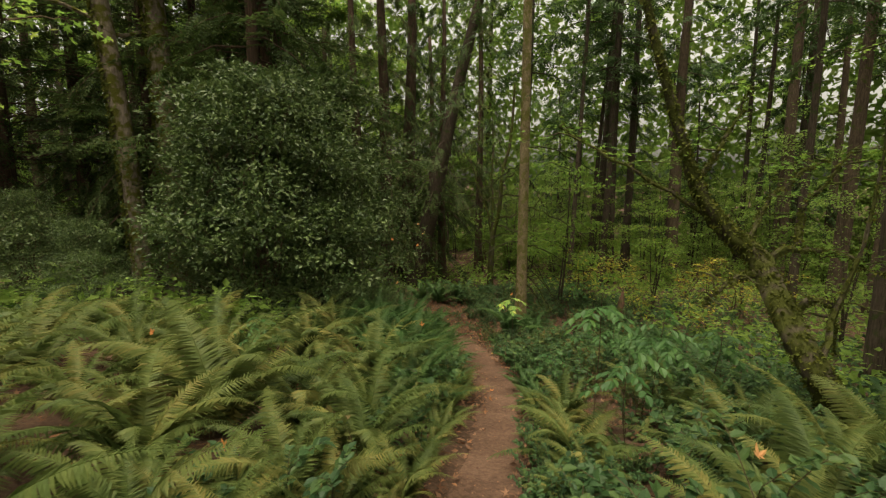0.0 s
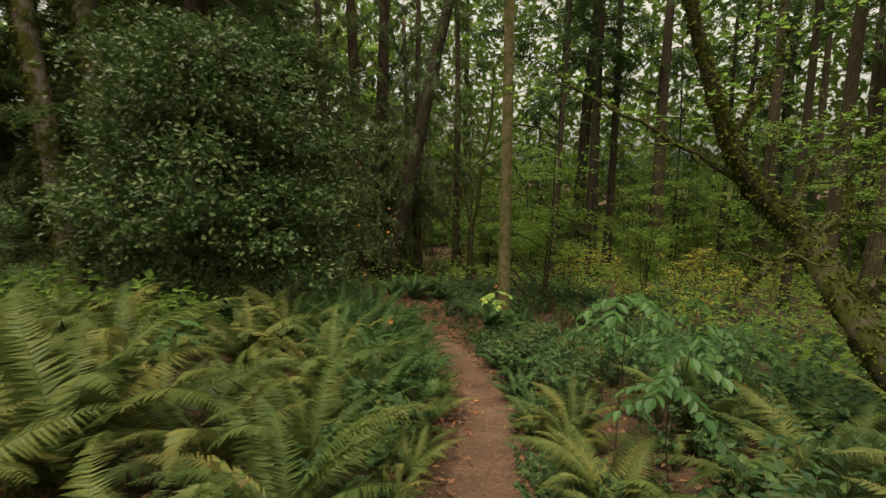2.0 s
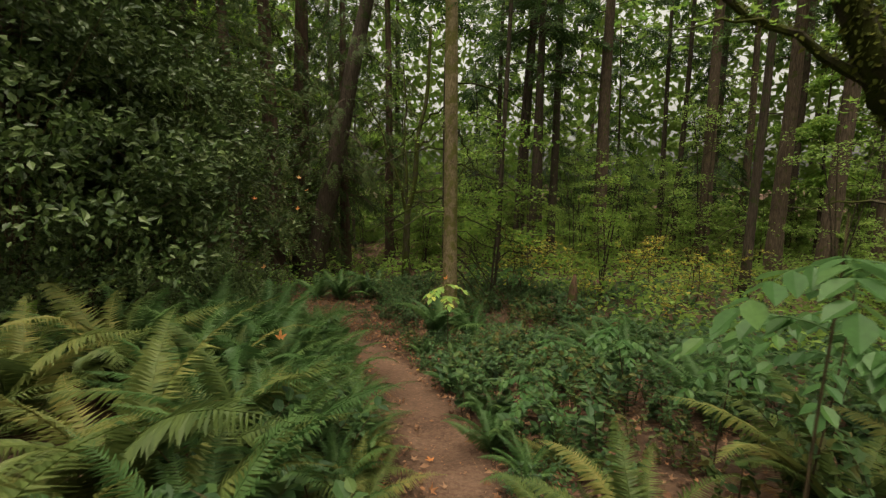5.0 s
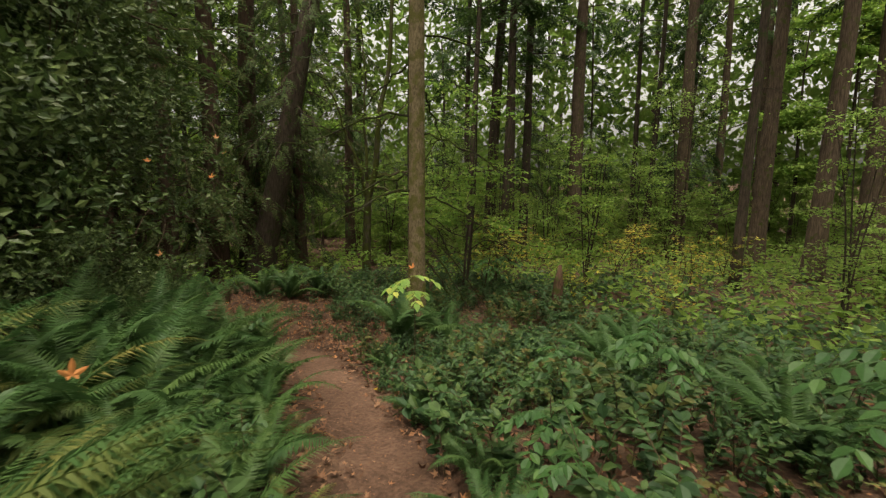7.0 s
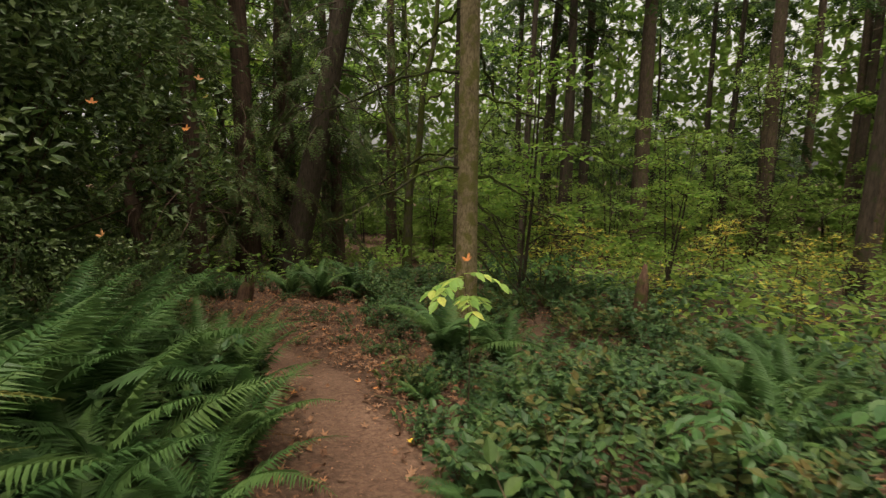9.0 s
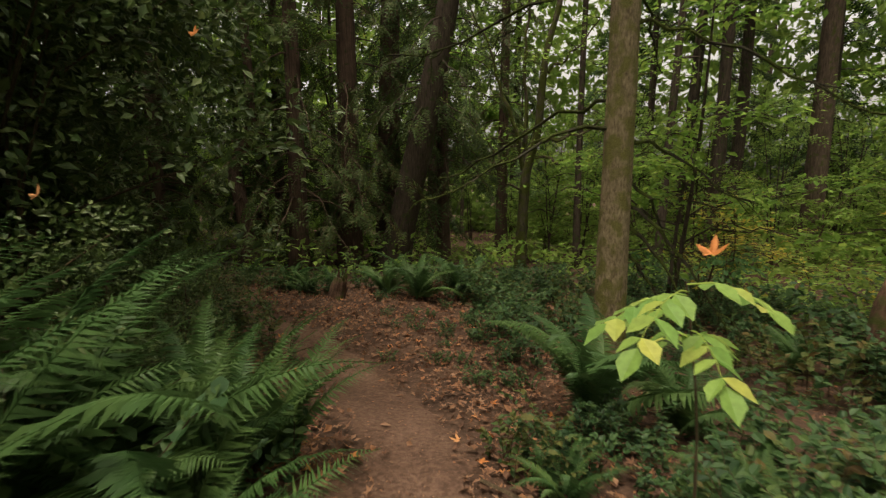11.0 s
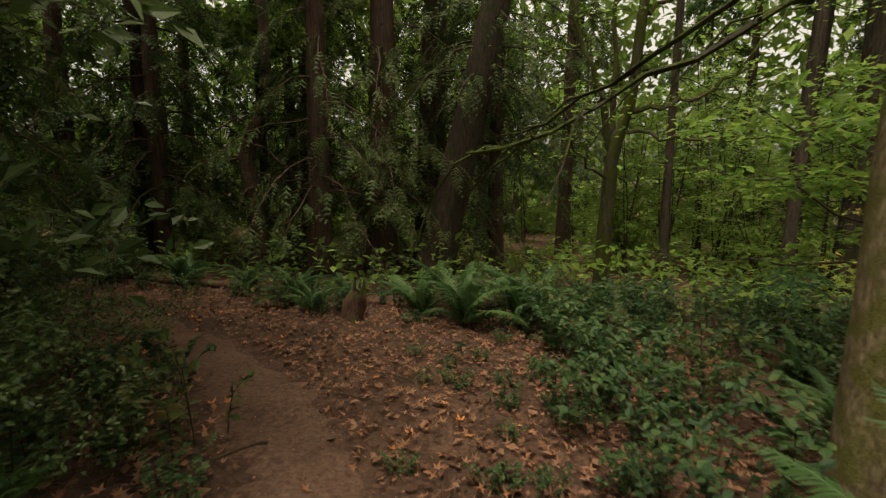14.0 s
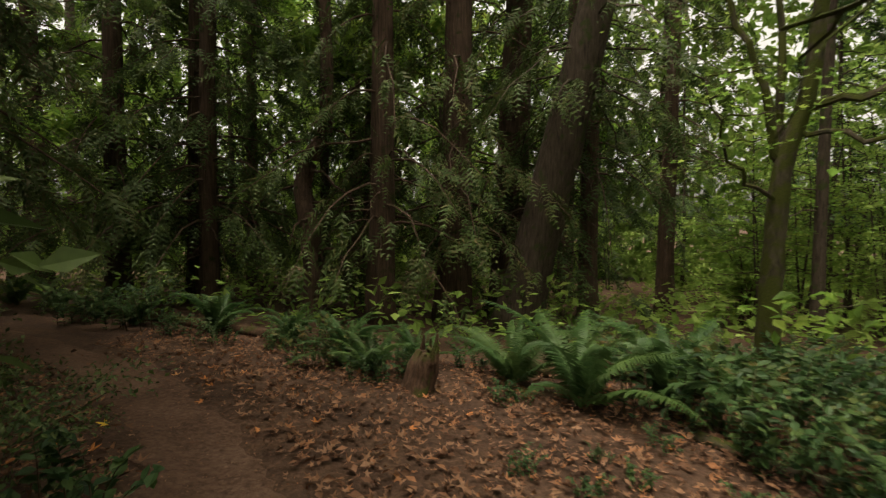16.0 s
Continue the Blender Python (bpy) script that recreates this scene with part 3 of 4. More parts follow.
for k in range(41):
    z = 7 + 16 * k / 46
    p = limb_points(along(line, z), k * 2.4, 3.0 * (1 - 0.5 * k / 46), 0.1, 0.5, 6)
    s = np.sqrt(rng.uniform(0.05, 1, 40))
    q = np.stack([np.interp(s, np.linspace(0, 1, 6), p[:, c]) for c in range(3)], -1) + rng.standard_normal((40, 3)) * 0.15
    scatter(green, T_FIR, q, unit(p[-1] - p[0]) + rng.standard_normal((40, 3)) * 0.6, np.array([[0, 0, 1.0]]) + rng.standard_normal((40, 3)) * 0.3, rng.uniform(0.25, 0.5, 40))
part("crown", green, M_NEEDLE, main_tree)
put(main_tree, 2.66, 16.15, 0, 1, "straight pale brown fir with mossy flaking bark beside the footpath")

# two old maples with moss on one flank
def old_maple(lean, radius, height=20):
    top = new("maple_tree")
    ln = trunk_line(height, lean, 0.35, 40)
    w = Buf()
    tube(w, ln, radius * np.linspace(1, 0.45, 40), 16, 0.05, 0.3)
    part("trunk", w, M_MAPLE_BARK, top, smooth=True)
    moss = Buf()
    z = rng.uniform(1.5, 12, 2200)
    a = radians(200) + rng.standard_normal(2200) * 0.55
    c = np.stack([np.interp(z, ln[:, 2], ln[:, k]) for k in range(3)], -1)
    r = radius * (1 - 0.55 * z / height) * 1.0
    d = np.stack([np.cos(a), np.sin(a), np.zeros(2200)], -1)
    scatter(moss, T_BROAD, c + d * r[:, None], d + np.array([0, 0, -0.6]) + rng.standard_normal((2200, 3)) * 0.3, d + 0.4 * rng.standard_normal((2200, 3)), rng.uniform(0.05, 0.14, 2200))
    part("moss", moss, M_MOSS_TUFT, top, "thick yellow-green moss cushions")
    wood, green = Buf(), Buf()
    for k in range(16):
        p = limb_points(along(ln, rng.uniform(7, height)), rng.uniform(0, 6.28), rng.uniform(2, 4.5), 0.5, 0.3, 8, 0.1)
        tube(wood, p, np.linspace(0.07, 0.01, 8), 5, close=False)
        q = np.repeat(p[2:], 30, axis=0) + rng.standard_normal((180, 3)) * np.array([0.5, 0.5, 0.2])
        scatter(green, T_STAR, q, rng.standard_normal((180, 3)) * np.array([1, 1, 0.3]), np.array([[0, 0, 1.0]]) + 0.3 * rng.standard_normal((180, 3)), rng.uniform(0.12, 0.24, 180))
    tagged(part("branchwork", wood, M_MAPLE_BARK, top), kind="stuff")
    part("crown", green, M_MAPLE, top)
    return top


put(old_maple((-0.06, 0.0), 0.30), -9.0, 14.4, 0, 1, "leaning grey-brown maple with ragged moss down its flank", group="old mossy maples")
put(old_maple((0.005, 0.0), 0.40), -8.55, 15.3, 0, 1, "upright maple with bright moss stripe above the evergreen bush", group="old mossy maples")

# the leaning, crooked mossy maple over the ferns
crooked = new("crooked_maple")
b = Buf()
tr = curve([(0, 0, -0.2), (-0.15, 0.02, 0.35), (-0.45, 0.2, 0.95), (-0.62, 0.7, 1.6), (-0.6, 1.7, 2.55), (-1.0, 1.9, 3.0), (-1.45, 1.95, 3.55), (-1.8, 2.05, 4.4), (-2.3, 2.1, 5.9), (-2.7, 2.2, 7.4)], 60)
tube(b, tr, np.interp(np.linspace(0, 1, 60), [0, 0.15, 0.45, 0.7, 1], [0.28, 0.21, 0.17, 0.11, 0.05]), 12, 0.2)
part("trunk", b, M_MOSSY, crooked, smooth=True)
fuzz = Buf()
moss_fuzz(fuzz, tr, np.interp(np.linspace(0, 1, 60), [0, 0.15, 0.45, 0.7, 1], [0.28, 0.21, 0.17, 0.11, 0.05]), 4200, 0.06)
CROOKED_LIMBS = [[(-0.6, 1.7, 2.55), (0.0, 1.9, 2.75), (0.7, 2.0, 2.7), (1.5, 2.1, 2.45), (2.3, 2.3, 2.1)], [(-0.6, 1.6, 2.45), (-1.2, 1.4, 2.3), (-1.7, 1.3, 1.95)],
                 [(-1.1, 1.9, 3.1), (-1.9, 2.2, 3.7), (-2.8, 2.6, 4.3), (-3.7, 3.0, 4.9)], [(-0.62, 0.8, 1.7), (-0.3, 0.9, 2.1), (0.15, 1.0, 1.95), (0.3, 1.05, 1.2)],
                 [(-0.8, 1.8, 2.8), (-0.2, 2.3, 3.5), (0.6, 2.7, 4.0), (1.4, 3.0, 4.3)], [(-1.6, 2.0, 3.9), (-1.0, 2.3, 4.6), (-0.4, 2.6, 5.6)], [(0.2, 1.95, 2.8), (0.6, 2.4, 3.4), (1.2, 2.2, 4.4)],
                 [(-0.5, 0.4, 1.2), (0.3, 0.9, 2.4), (0.8, 1.2, 4.0), (1.0, 1.4, 6.0)]]
green = Buf()
for k, pts in enumerate(CROOKED_LIMBS):
    b = Buf()
    p = curve(pts, 16) + rng.standard_normal((16, 3)) * 0.025
    tube(b, p, np.linspace(0.075 if k in (0, 1, 3) else 0.05, 0.014, 16), 8, 0.2)
    for m in (6, 9, 11, 13, 15):
        t = limb_points(p[m], rng.uniform(0, 6.28), rng.uniform(0.5, 1.3), 0.3, 0.35, 7, 0.12)
        tube(b, t, np.linspace(0.018, 0.004, 7), 4, 0.2, close=False)
        if k in (0, 2, 4, 5, 6, 7):
            q = np.repeat(t[1:], 7, axis=0) + rng.standard_normal((42, 3)) * np.array([0.25, 0.25, 0.06])
            scatter(green, T_STAR, q, rng.standard_normal((42, 3)) * np.array([1, 1, 0.25]), np.array([[0, 0, 1.0]]) + 0.25 * rng.standard_normal((42, 3)), rng.uniform(0.08, 0.17, 42))
    moss_fuzz(fuzz, p, np.linspace(0.075 if k in (0, 1, 3) else 0.05, 0.014, 16), 420, 0.05)
    part("branch", b, M_MOSSY, crooked)
part("moss", fuzz, M_MOSS_TUFT, crooked, "shaggy green moss")
part("crown", green, M_MAPLE, crooked)
put(crooked, 5.2, 5.55, 0, 0.88, "crooked leaning maple furred with green moss among the ferns", sink=0.0)

# the forked mossy maple beyond the bend
forked = new("forked_maple")
b = Buf()
fork_line = curve([(0, 0, -0.2), (0.0, 0, 1.0), (0.03, 0, 2.2), (0.1, 0, 3.2), (0.35, 0, 4.2), (0.5, 0, 6), (0.85, 0, 7.5), (1.0, 0, 10)], 50)
tube(b, fork_line, np.interp(np.linspace(0, 1, 50), [0, 0.1, 0.35, 1], [0.21, 0.15, 0.13, 0.05]), 12, 0.14, 0.25)
part("trunk", b, M_MOSSY, forked, smooth=True)
FORKS = [([(0.08, 0, 3.1), (-0.2, 0, 4.1), (-0.6, 0, 5.2), (-0.9, 0, 6.2), (-1.5, 0, 7.4)], 0.075), ([(0.1, 0.1, 3.2), (0.0, 0.2, 5.0), (0.08, 0.3, 7.0), (0.0, 0.3, 9)], 0.07), ([(0.28, 0, 3.9), (1.0, -0.2, 4.0), (1.8, -0.4, 4.3), (2.6, -0.6, 5.4)], 0.065),
         ([(0.5, 0.0, 5.6), (1.1, 0.1, 6.0), (1.9, 0.2, 7.0)], 0.045), ([(0.05, 0.0, 2.6), (-0.6, -0.3, 3.1), (-1.0, -0.5, 4.2)], 0.035), ([(0.2, 0.0, 3.6), (1.0, -0.6, 3.3), (2.2, -1.2, 3.4), (3.2, -1.7, 4.2)], 0.04)]
green = Buf()
for pts, r in FORKS:
    b = Buf()
    p = curve(pts, 16) + rng.standard_normal((16, 3)) * 0.03
    tube(b, p, np.linspace(r, 0.012, 16), 7, 0.15)
    for m in (7, 9, 11, 13, 15):
        t = limb_points(p[m], rng.uniform(0, 6.28), rng.uniform(0.6, 1.6), 0.25, 0.35, 7, 0.12)
        tube(b, t, np.linspace(0.016, 0.004, 7), 4, 0.2, close=False)
        q = np.repeat(t[1:], 8, axis=0) + rng.standard_normal((48, 3)) * np.array([0.3, 0.3, 0.08])
        scatter(green, T_STAR, q, rng.standard_normal((48, 3)) * np.array([1, 1, 0.25]), np.array([[0, 0, 1.0]]) + 0.25 * rng.standard_normal((48, 3)), rng.uniform(0.08, 0.16, 48))
    part("branch", b, M_MOSSY, forked)
part("crown", green, M_MAPLE, forked)
put(forked, 2.3, 23.0, 0, 1, "slender forked maple with mossy trunk behind the fern bank")

# straight firs standing through the wood: x, y, trunk radius, lean
FIRS = [(14.0, 29.4, 0.40, 0.0), (9.9, 28.3, 0.24, -0.01), (11.6, 30.7, 0.26, 0.02), (20.3, 29.0, 0.40, 0.01), (20.8, 32.3, 0.20, 0.02), (21.8, 35.3, 0.20, 0.0), (13.7, 18.6, 0.17, 0.01), (18.4, 22.2, 0.34, 0.02), (17.3, 18.9, 0.33, 0.03),
        (22.2, 20.7, 0.34, 0.0), (9.95, 10.6, 0.25, 0.0), (6.7, 25.2, 0.13, 0.03), (9.0, 29.5, 0.16, 0.05), (9.7, 34.8, 0.2, 0.0), (25.6, 32.0, 0.3, 0.0), (4.8, 27.8, 0.13, 0.0), (10.3, 32.5, 0.28, 0.05), (8.9, 26.8, 0.2, 0.03), (28, 24, 0.35, 0.0), (30, 33, 0.35, 0.0), (6.5, -6, 0.3, 0), (-6, -7, 0.35, 0), (13, -3, 0.3, 0), (-14, 1, 0.3, 0)]
for x, y, r, lean in FIRS:
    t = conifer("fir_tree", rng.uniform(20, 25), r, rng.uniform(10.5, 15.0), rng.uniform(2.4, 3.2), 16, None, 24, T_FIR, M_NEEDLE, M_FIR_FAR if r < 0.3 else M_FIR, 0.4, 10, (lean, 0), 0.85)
    put(t, x, y, 0, 1, "tall straight fir with bare lower trunk in open wood", "tree", "firs of the open wood")

# dark cedars round the bend
CEDARS = [(-0.05, 28.6, 0.26, 0.0, 4.0), (2.4, 32.5, 0.28, 0.0, 5.0), (-3.1, 26.3, 0.42, 0.0, 2.2), (-2.1, 28.2, 0.5, 0.02, 2.6), (-4.4, 25.0, 0.30, 0.0, 2.2), (-6.6, 29.2, 0.22, 0.0, 3.0), (-11.8, 28.4, 0.25, 0.0, 2.5), (-12.2, 31, 0.25, 0.0, 3), (-9.8, 25.5, 0.2, 0.02, 2.5),
          (-13.2, 18.0, 0.3, 0.0, 3.0), (-15, 14.5, 0.35, 0.0, 2.0), (-12.4, 21, 0.3, 0, 2.2), (-5.8, 15.8, 0.3, 0.0, 2.0), (-8.6, 17.0, 0.2, 0.02, 4.0), (-9.6, 16.2, 0.18, 0.0, 3.6), (-17, 19, 0.35, 0.0, 2.5), (-8.5, 19.2, 0.3, 0.0, 2.5), (-16, 26, 0.3, 0, 2.5), (-13, 9, 0.3, 0, 2.2), (-5.0, 13.2, 0.2, 0, 3.5), (-6.4, 16.4, 0.2, 0, 3), (-20, 12, 0.3, 0, 2.5), (-19, 23, 0.3, 0, 2.5), (-0.8, 33.5, 0.3, 0, 4.0), (-9, 33, 0.3, 0, 3), (-8.7, 24.8, 0.22, 0.0, 2.1), (-10.8, 24.2, 0.26, 0.0, 2.0)]
for x, y, r, lean, low in CEDARS:
    thick = (-4 < x < -1 and y > 24) or (x < -4.5 and y < 20) or low in (2.0, 2.1)
    t = conifer("cedar_tree", rng.uniform(15, 20), r, low, rng.uniform(2.6, 3.4), 56 if thick else 44, None, 36 if thick else 26, T_CEDAR, M_CEDAR, M_CEDAR_BARK, 0.75, 10, (lean, 0), 0.55)
    put(t, x, y, 0, 1, "dark red cedar with drooping sprays, its group thickened to deepen the shade", "tree", "cedars round the bend")
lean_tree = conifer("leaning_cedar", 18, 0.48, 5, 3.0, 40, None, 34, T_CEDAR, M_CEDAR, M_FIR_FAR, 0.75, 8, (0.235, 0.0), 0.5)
put(lean_tree, -1.6, 25.6, 0, 1, "huge dark leaning cedar trunk behind the ferns")
# Added cedar: its boughs spread above the view to shade the bend.
roof = conifer("cedar_tree", 17, 0.24, 5.0, 4.2, 56, None, 40, T_CEDAR, M_CEDAR, M_CEDAR_BARK, 0.12, 6, (0.0, 0), 0.7)
put(roof, -5.4, 15.4, 0, 1, "dark red cedar with drooping sprays, its group thickened to deepen the shade", "tree", "cedars round the bend")
# First copy adds more shade; the others close bright gaps behind the maples.
for x, y, turn, size in ((-5.6, 16.9, 110, 0.95), (-11.6, 17.6, 20, 1.0), (-14.6, 16.4, 70, 1.0)):
    copy_thing(roof, pose(0, 0, 0)).matrix_basis = on_ground(x, y, turn, size)
twisted = new("twisted_cedar")
b = Buf()
tube(b, curve([(0, 0, -0.2), (0.05, 0, 1.0), (-0.1, 0, 2.2), (-0.25, 0, 3.0), (0.0, 0, 3.7), (0.35, 0, 4.3), (0.4, 0, 6), (0.3, 0, 9), (0.3, 0, 13)], 60), np.linspace(0.26, 0.10, 60), 12, 0.16, 0.3)
part("trunk", b, M_CEDAR_BARK, twisted, smooth=True)
for k in range(9):
    b = Buf()
    p = limb_points((0, 0, 1.6 + 0.35 * k), k * 2.4, rng.uniform(0.8, 2.2), 0.1, 0.6, 10, 0.1)
    tube(b, p, np.linspace(0.04, 0.008, 10), 6, 0.2)
    part("branch", b, M_CEDAR_BARK, twisted)
green = Buf()
q = np.stack([rng.normal(0, 1.3, 1500), rng.normal(0, 1.3, 1500), rng.uniform(4, 13, 1500)], -1)
scatter(green, T_CEDAR, q, rng.standard_normal((1500, 3)) + np.array([0, 0, -0.8]), np.array([[0, 0, 1.0]]) + 0.5 * rng.standard_normal((1500, 3)), rng.uniform(0.3, 0.6, 1500))
part("crown", green, M_CEDAR, twisted)
put(twisted, -6.2, 25.2, 0, 1, "twisted dark cedar with a kinked trunk and tangled limbs")

# understorey maples, three kinds of five with leaves paled to look sunlit
UNDER = [broadleaf("vine_maple", rng.uniform(7, 12), 0.06, M_FAR_LEAF_LIT if k > 1 else M_MAPLE, M_FIR_FAR, rng.integers(2, 5), 2500, 0.18, 0.10, 0.10, 0.33) for k in range(5)]
places = []
while len(places) < 26:
    x, y = rng.uniform(2, 34), rng.uniform(19, 46)
    if x > 3 + (y - 20) * 0.02 and (x - 2) > -(y - 40) * 0.1 and all((x - a) ** 2 + (y - c) ** 2 > 4 for a, c in places) and trail_gap(x, y) > 3:
        places.append((x, y))
places = [(x, y + 8 if y < 25 else y) for x, y in places]
places += [(-9.5, 33), (-14, 35), (-6, 36), (-3, 38), (-19, 30), (-11, 24.2), (-15, 23.4), (1, 40), (-20, 38), (-8, 42), (5.6, 30.5), (7.2, 31.8), (7, 29.8), (12, 14), (14, 10), (18, 14), (20, 9), (16, 5), (11.5, 7.5), (4.9, 19.6), (8.4, 18.8)]
spread_copies(UNDER, places, "slender green maple with leaves in airy layers", "tree", "understorey maples", (0.5, 0.95))
TALL = [broadleaf("tall_maple", h, 0.16, M_MAPLE, M_FIR_FAR, 1, 7500, 0.30, 0.02, 0.32, 0.30) for h in (17, 15)]
# The last four stand out of view, added to shade the near undergrowth.
spread_copies(TALL, [(32, 29), (27, 28), (-19, 27), (-22, 18), (-13, 26), (24, 12), (-5.5, 34), (-10, 38), (-15, 33), (-8.5, 29.5), (-4, 42), (0.5, 44), (5.6, -4.2), (8.9, 1.2), (11.2, 5.6), (13.5, -1)], "tall green maple whose crown closes the roof of the wood; unseen ones added for shade", "tree", "tall maples", (0.85, 1.2))
LOW_MAPLE = [broadleaf("vine_maple", h, 0.03, M_FAR_LEAF_LIT, M_STEM, 5, 1500, 0.17, 0.28, 0.05, 0.42) for h in (3.0, 3.8, 4.6)]
spread_copies(LOW_MAPLE, [(4.2, 30.5), (7.2, 27.6), (9.3, 31.8), (12.4, 27.0), (15.2, 31.4), (17.6, 26.4), (20.4, 25.2), (22.6, 29.8), (25.2, 24.6), (27.4, 30.4), (6.0, 34.2), (11.0, 35.6), (15.6, 36.2), (19.4, 35.0), (24.2, 34.8), (29.0, 36.0), (3.2, 37.0), (8.2, 39.6), (14.0, 40.4), (20.6, 40.0), (26.0, 39.2),
                          (15.6, 15.2), (18.2, 17.4), (21.0, 13.6), (-7.0, 31.5), (-11.5, 30.6), (-15.0, 29.0), (-4.6, 33.0), (-18.0, 24.5)], "bushy young maple, leaves coloured pale for light, in the open wood", "tree", "young maples", (0.8, 1.2))
YEL = [broadleaf("yellowing_maple", 2.3, 0.02, M_YELLOW, M_STEM, 4, 300, 0.14, 0.25, 0.3, 0.35, T_STAR), broadleaf("yellowing_maple", 1.7, 0.015, M_YELLOW, M_STEM, 4, 200, 0.13, 0.3, 0.3, 0.4, T_STAR)]
spread_copies(YEL, [(7.9, 23.5), (9.6, 24.5), (12.5, 22), (6.9, 22.8), (13.2, 18.4), (8.6, 15.6), (5.6, 19.6), (7.2, 17.4), (10.4, 20.2), (9.0, 21.8), (11.2, 18.0)], "small maple sapling with leaves turned golden yellow", "sapling", "yellowing saplings", (0.8, 1.3))
overhang = broadleaf("vine_maple", 6.0, 0.05, M_MAPLE, M_STEM, 2, 700, 0.15, 0.22, 0.68, 0.3, T_STAR)
put(overhang, -5.3, 4.6, 40, 0.85, "slender maple with bright leaves reaching over the ferns", "tree")

# evergreen bushes on the uphill side
HOLLY = [evergreen_bush("evergreen_bush", 6.4, 2.3, 2.0, 19000, 0.125, M_HOLLY, T_OVAL, 150), evergreen_bush("evergreen_bush", 4.9, 1.7, 1.5, 14000, 0.09, M_HOLLY, T_OVAL, 100, 0.33), evergreen_bush("evergreen_bush", 2.2, 1.3, 1.2, 7000, 0.062, M_HOLLY, T_OVAL, 60)]
for k, (v, x, y, s, turn) in enumerate(((0, -4.3, 11.5, 0.95, 0), (1, -3.0, 13.8, 1.0, 0), (2, -3.7, 16.5, 0.5, 0), (0, -8.6, 11.4, 0.36, 120), (0, -4.2, 14.0, 1.1, 200), (2, -11.2, 10.4, 1.3, 50), (2, -9.5, 9.2, 0.8, 10), (2, -13.5, 12, 1.5, 90), (1, -11.5, 13.2, 0.6, 140),
                                        (0, -5.9, 14.4, 0.85, 77), (1, -4.5, 15.0, 0.95, 160), (2, -3.3, 15.4, 0.75, 200), (2, -5.6, 17.2, 0.5, 20), (2, -3.0, 11.3, 0.9, 10), (2, -2.0, 12.4, 0.75, 80), (1, -10.5, 17, 1.0, 5), (2, -7, 9.6, 0.7, 30), (2, -3.0, 16.7, 0.5, 30), (2, -1.95, 14.7, 0.55, 130), (2, -1.75, 13.3, 0.5, 250))):
    if k < 3:
        put(HOLLY[v], x, y, turn, s, "dense dark glossy evergreen bush above the ferns", "bush", "evergreen bushes")
    else:
        copy_thing(HOLLY[v], pose(0, 0, 0)).matrix_basis = on_ground(x, y, turn, s, 0.05)

# ---- ferns ----
FERN_LIGHT = [fern(FRONDS, int(rng.integers(13, 18)), rng.uniform(1.2, 1.5), "large arching sword fern, yellow-green, on the bank", "ferns on the bank") for _ in range(5)]
FERN_DEEP = [fern(FRONDS_SHADED, int(rng.integers(12, 16)), rng.uniform(1.15, 1.35), "dark green sword fern beside the footpath, darkened further for shade", "ferns in the shade", 1) for _ in range(4)]
TALL_FRONDS = [frond_mesh(1.0, 84, 70, 54, 0.135, M_FERN_SHADED, 0.1), frond_mesh(1.0, 80, 86, 54, 0.14, M_FERN_SHADED, -0.15), frond_mesh(1.0, 76, 62, 52, 0.135, M_FERN_SHADED, 0.2)]
FERN_TALL = [fern(TALL_FRONDS, 15, 1.6, "tall upright dark green sword fern at the edge of the footpath, darkened further for shade", "tall ferns by the footpath", 2) for _ in range(3)]


def lay(protos, places):
    for k, (x, y, s) in enumerate(places):
        if k < len(protos):
            protos[k].matrix_basis = on_ground(x, y, rng.uniform(0, 360), s, 0.02)
        else:
            copy_thing(protos[k % len(protos)], pose(0, 0, 0)).matrix_basis = on_ground(x, y, rng.uniform(0, 360), s, 0.02)


bank = []
for gy in np.arange(-2.0, 10.2, 1.3):
    for gx in np.arange(-7.6, 0.6, 1.32):
        x, y = gx + rng.uniform(-0.25, 0.25), gy + rng.uniform(-0.25, 0.25)
        gap = float(trail_gap(x, y))
        if gap > 0.95 and not (y > 8.6 and x < -3.2) and math.hypot(x, y) > 1.7:
            bank.append((x, y, rng.uniform(0.75, 1.35) * (0.62 if gap < 1.7 else 1.0)))
bank += [(-2.7, 2.3, 0.85), (-3.6, 3.0, 0.95), (-0.75, 2.9, 0.85), (-0.75, 4.0, 0.9), (-0.85, 5.1, 0.98), (-0.65, 6.3, 0.95), (-0.6, 7.75, 0.95), (-1.6, 6.6, 1.0), (-1.4, 4.6, 0.9), (-2.3, 3.4, 1.0), (-1.7, 2.4, 0.8), (-0.9, 1.9, 0.55), (1.9, 2.5, 0.9), (1.35, 4.6, 0.72), (2.7, 3.2, 1.0), (2.9, 4.6, 1.0), (3.7, 4.1, 1.0), (3.6, 5.4, 1.05), (1.75, 6.4, 0.7), (4.6, 4.6, 1.0), (4.3, 6.6, 1.0), (3.3, 6.6, 0.9)]
for gy in np.arange(1.7, 9.0, 0.62):
    mid = float(np.interp(gy, TC[:190, 1], TC[:190, 0]))
    bank.append((mid - float(trail_half(gy)) - rng.uniform(0.30, 0.45), gy, rng.uniform(0.36, 0.5)))
    if rng.uniform(0, 1) < 0.45:
        bank.append((mid + float(trail_half(gy)) + rng.uniform(0.4, 0.6), gy, rng.uniform(0.36, 0.5)))
lay(FERN_LIGHT, bank)
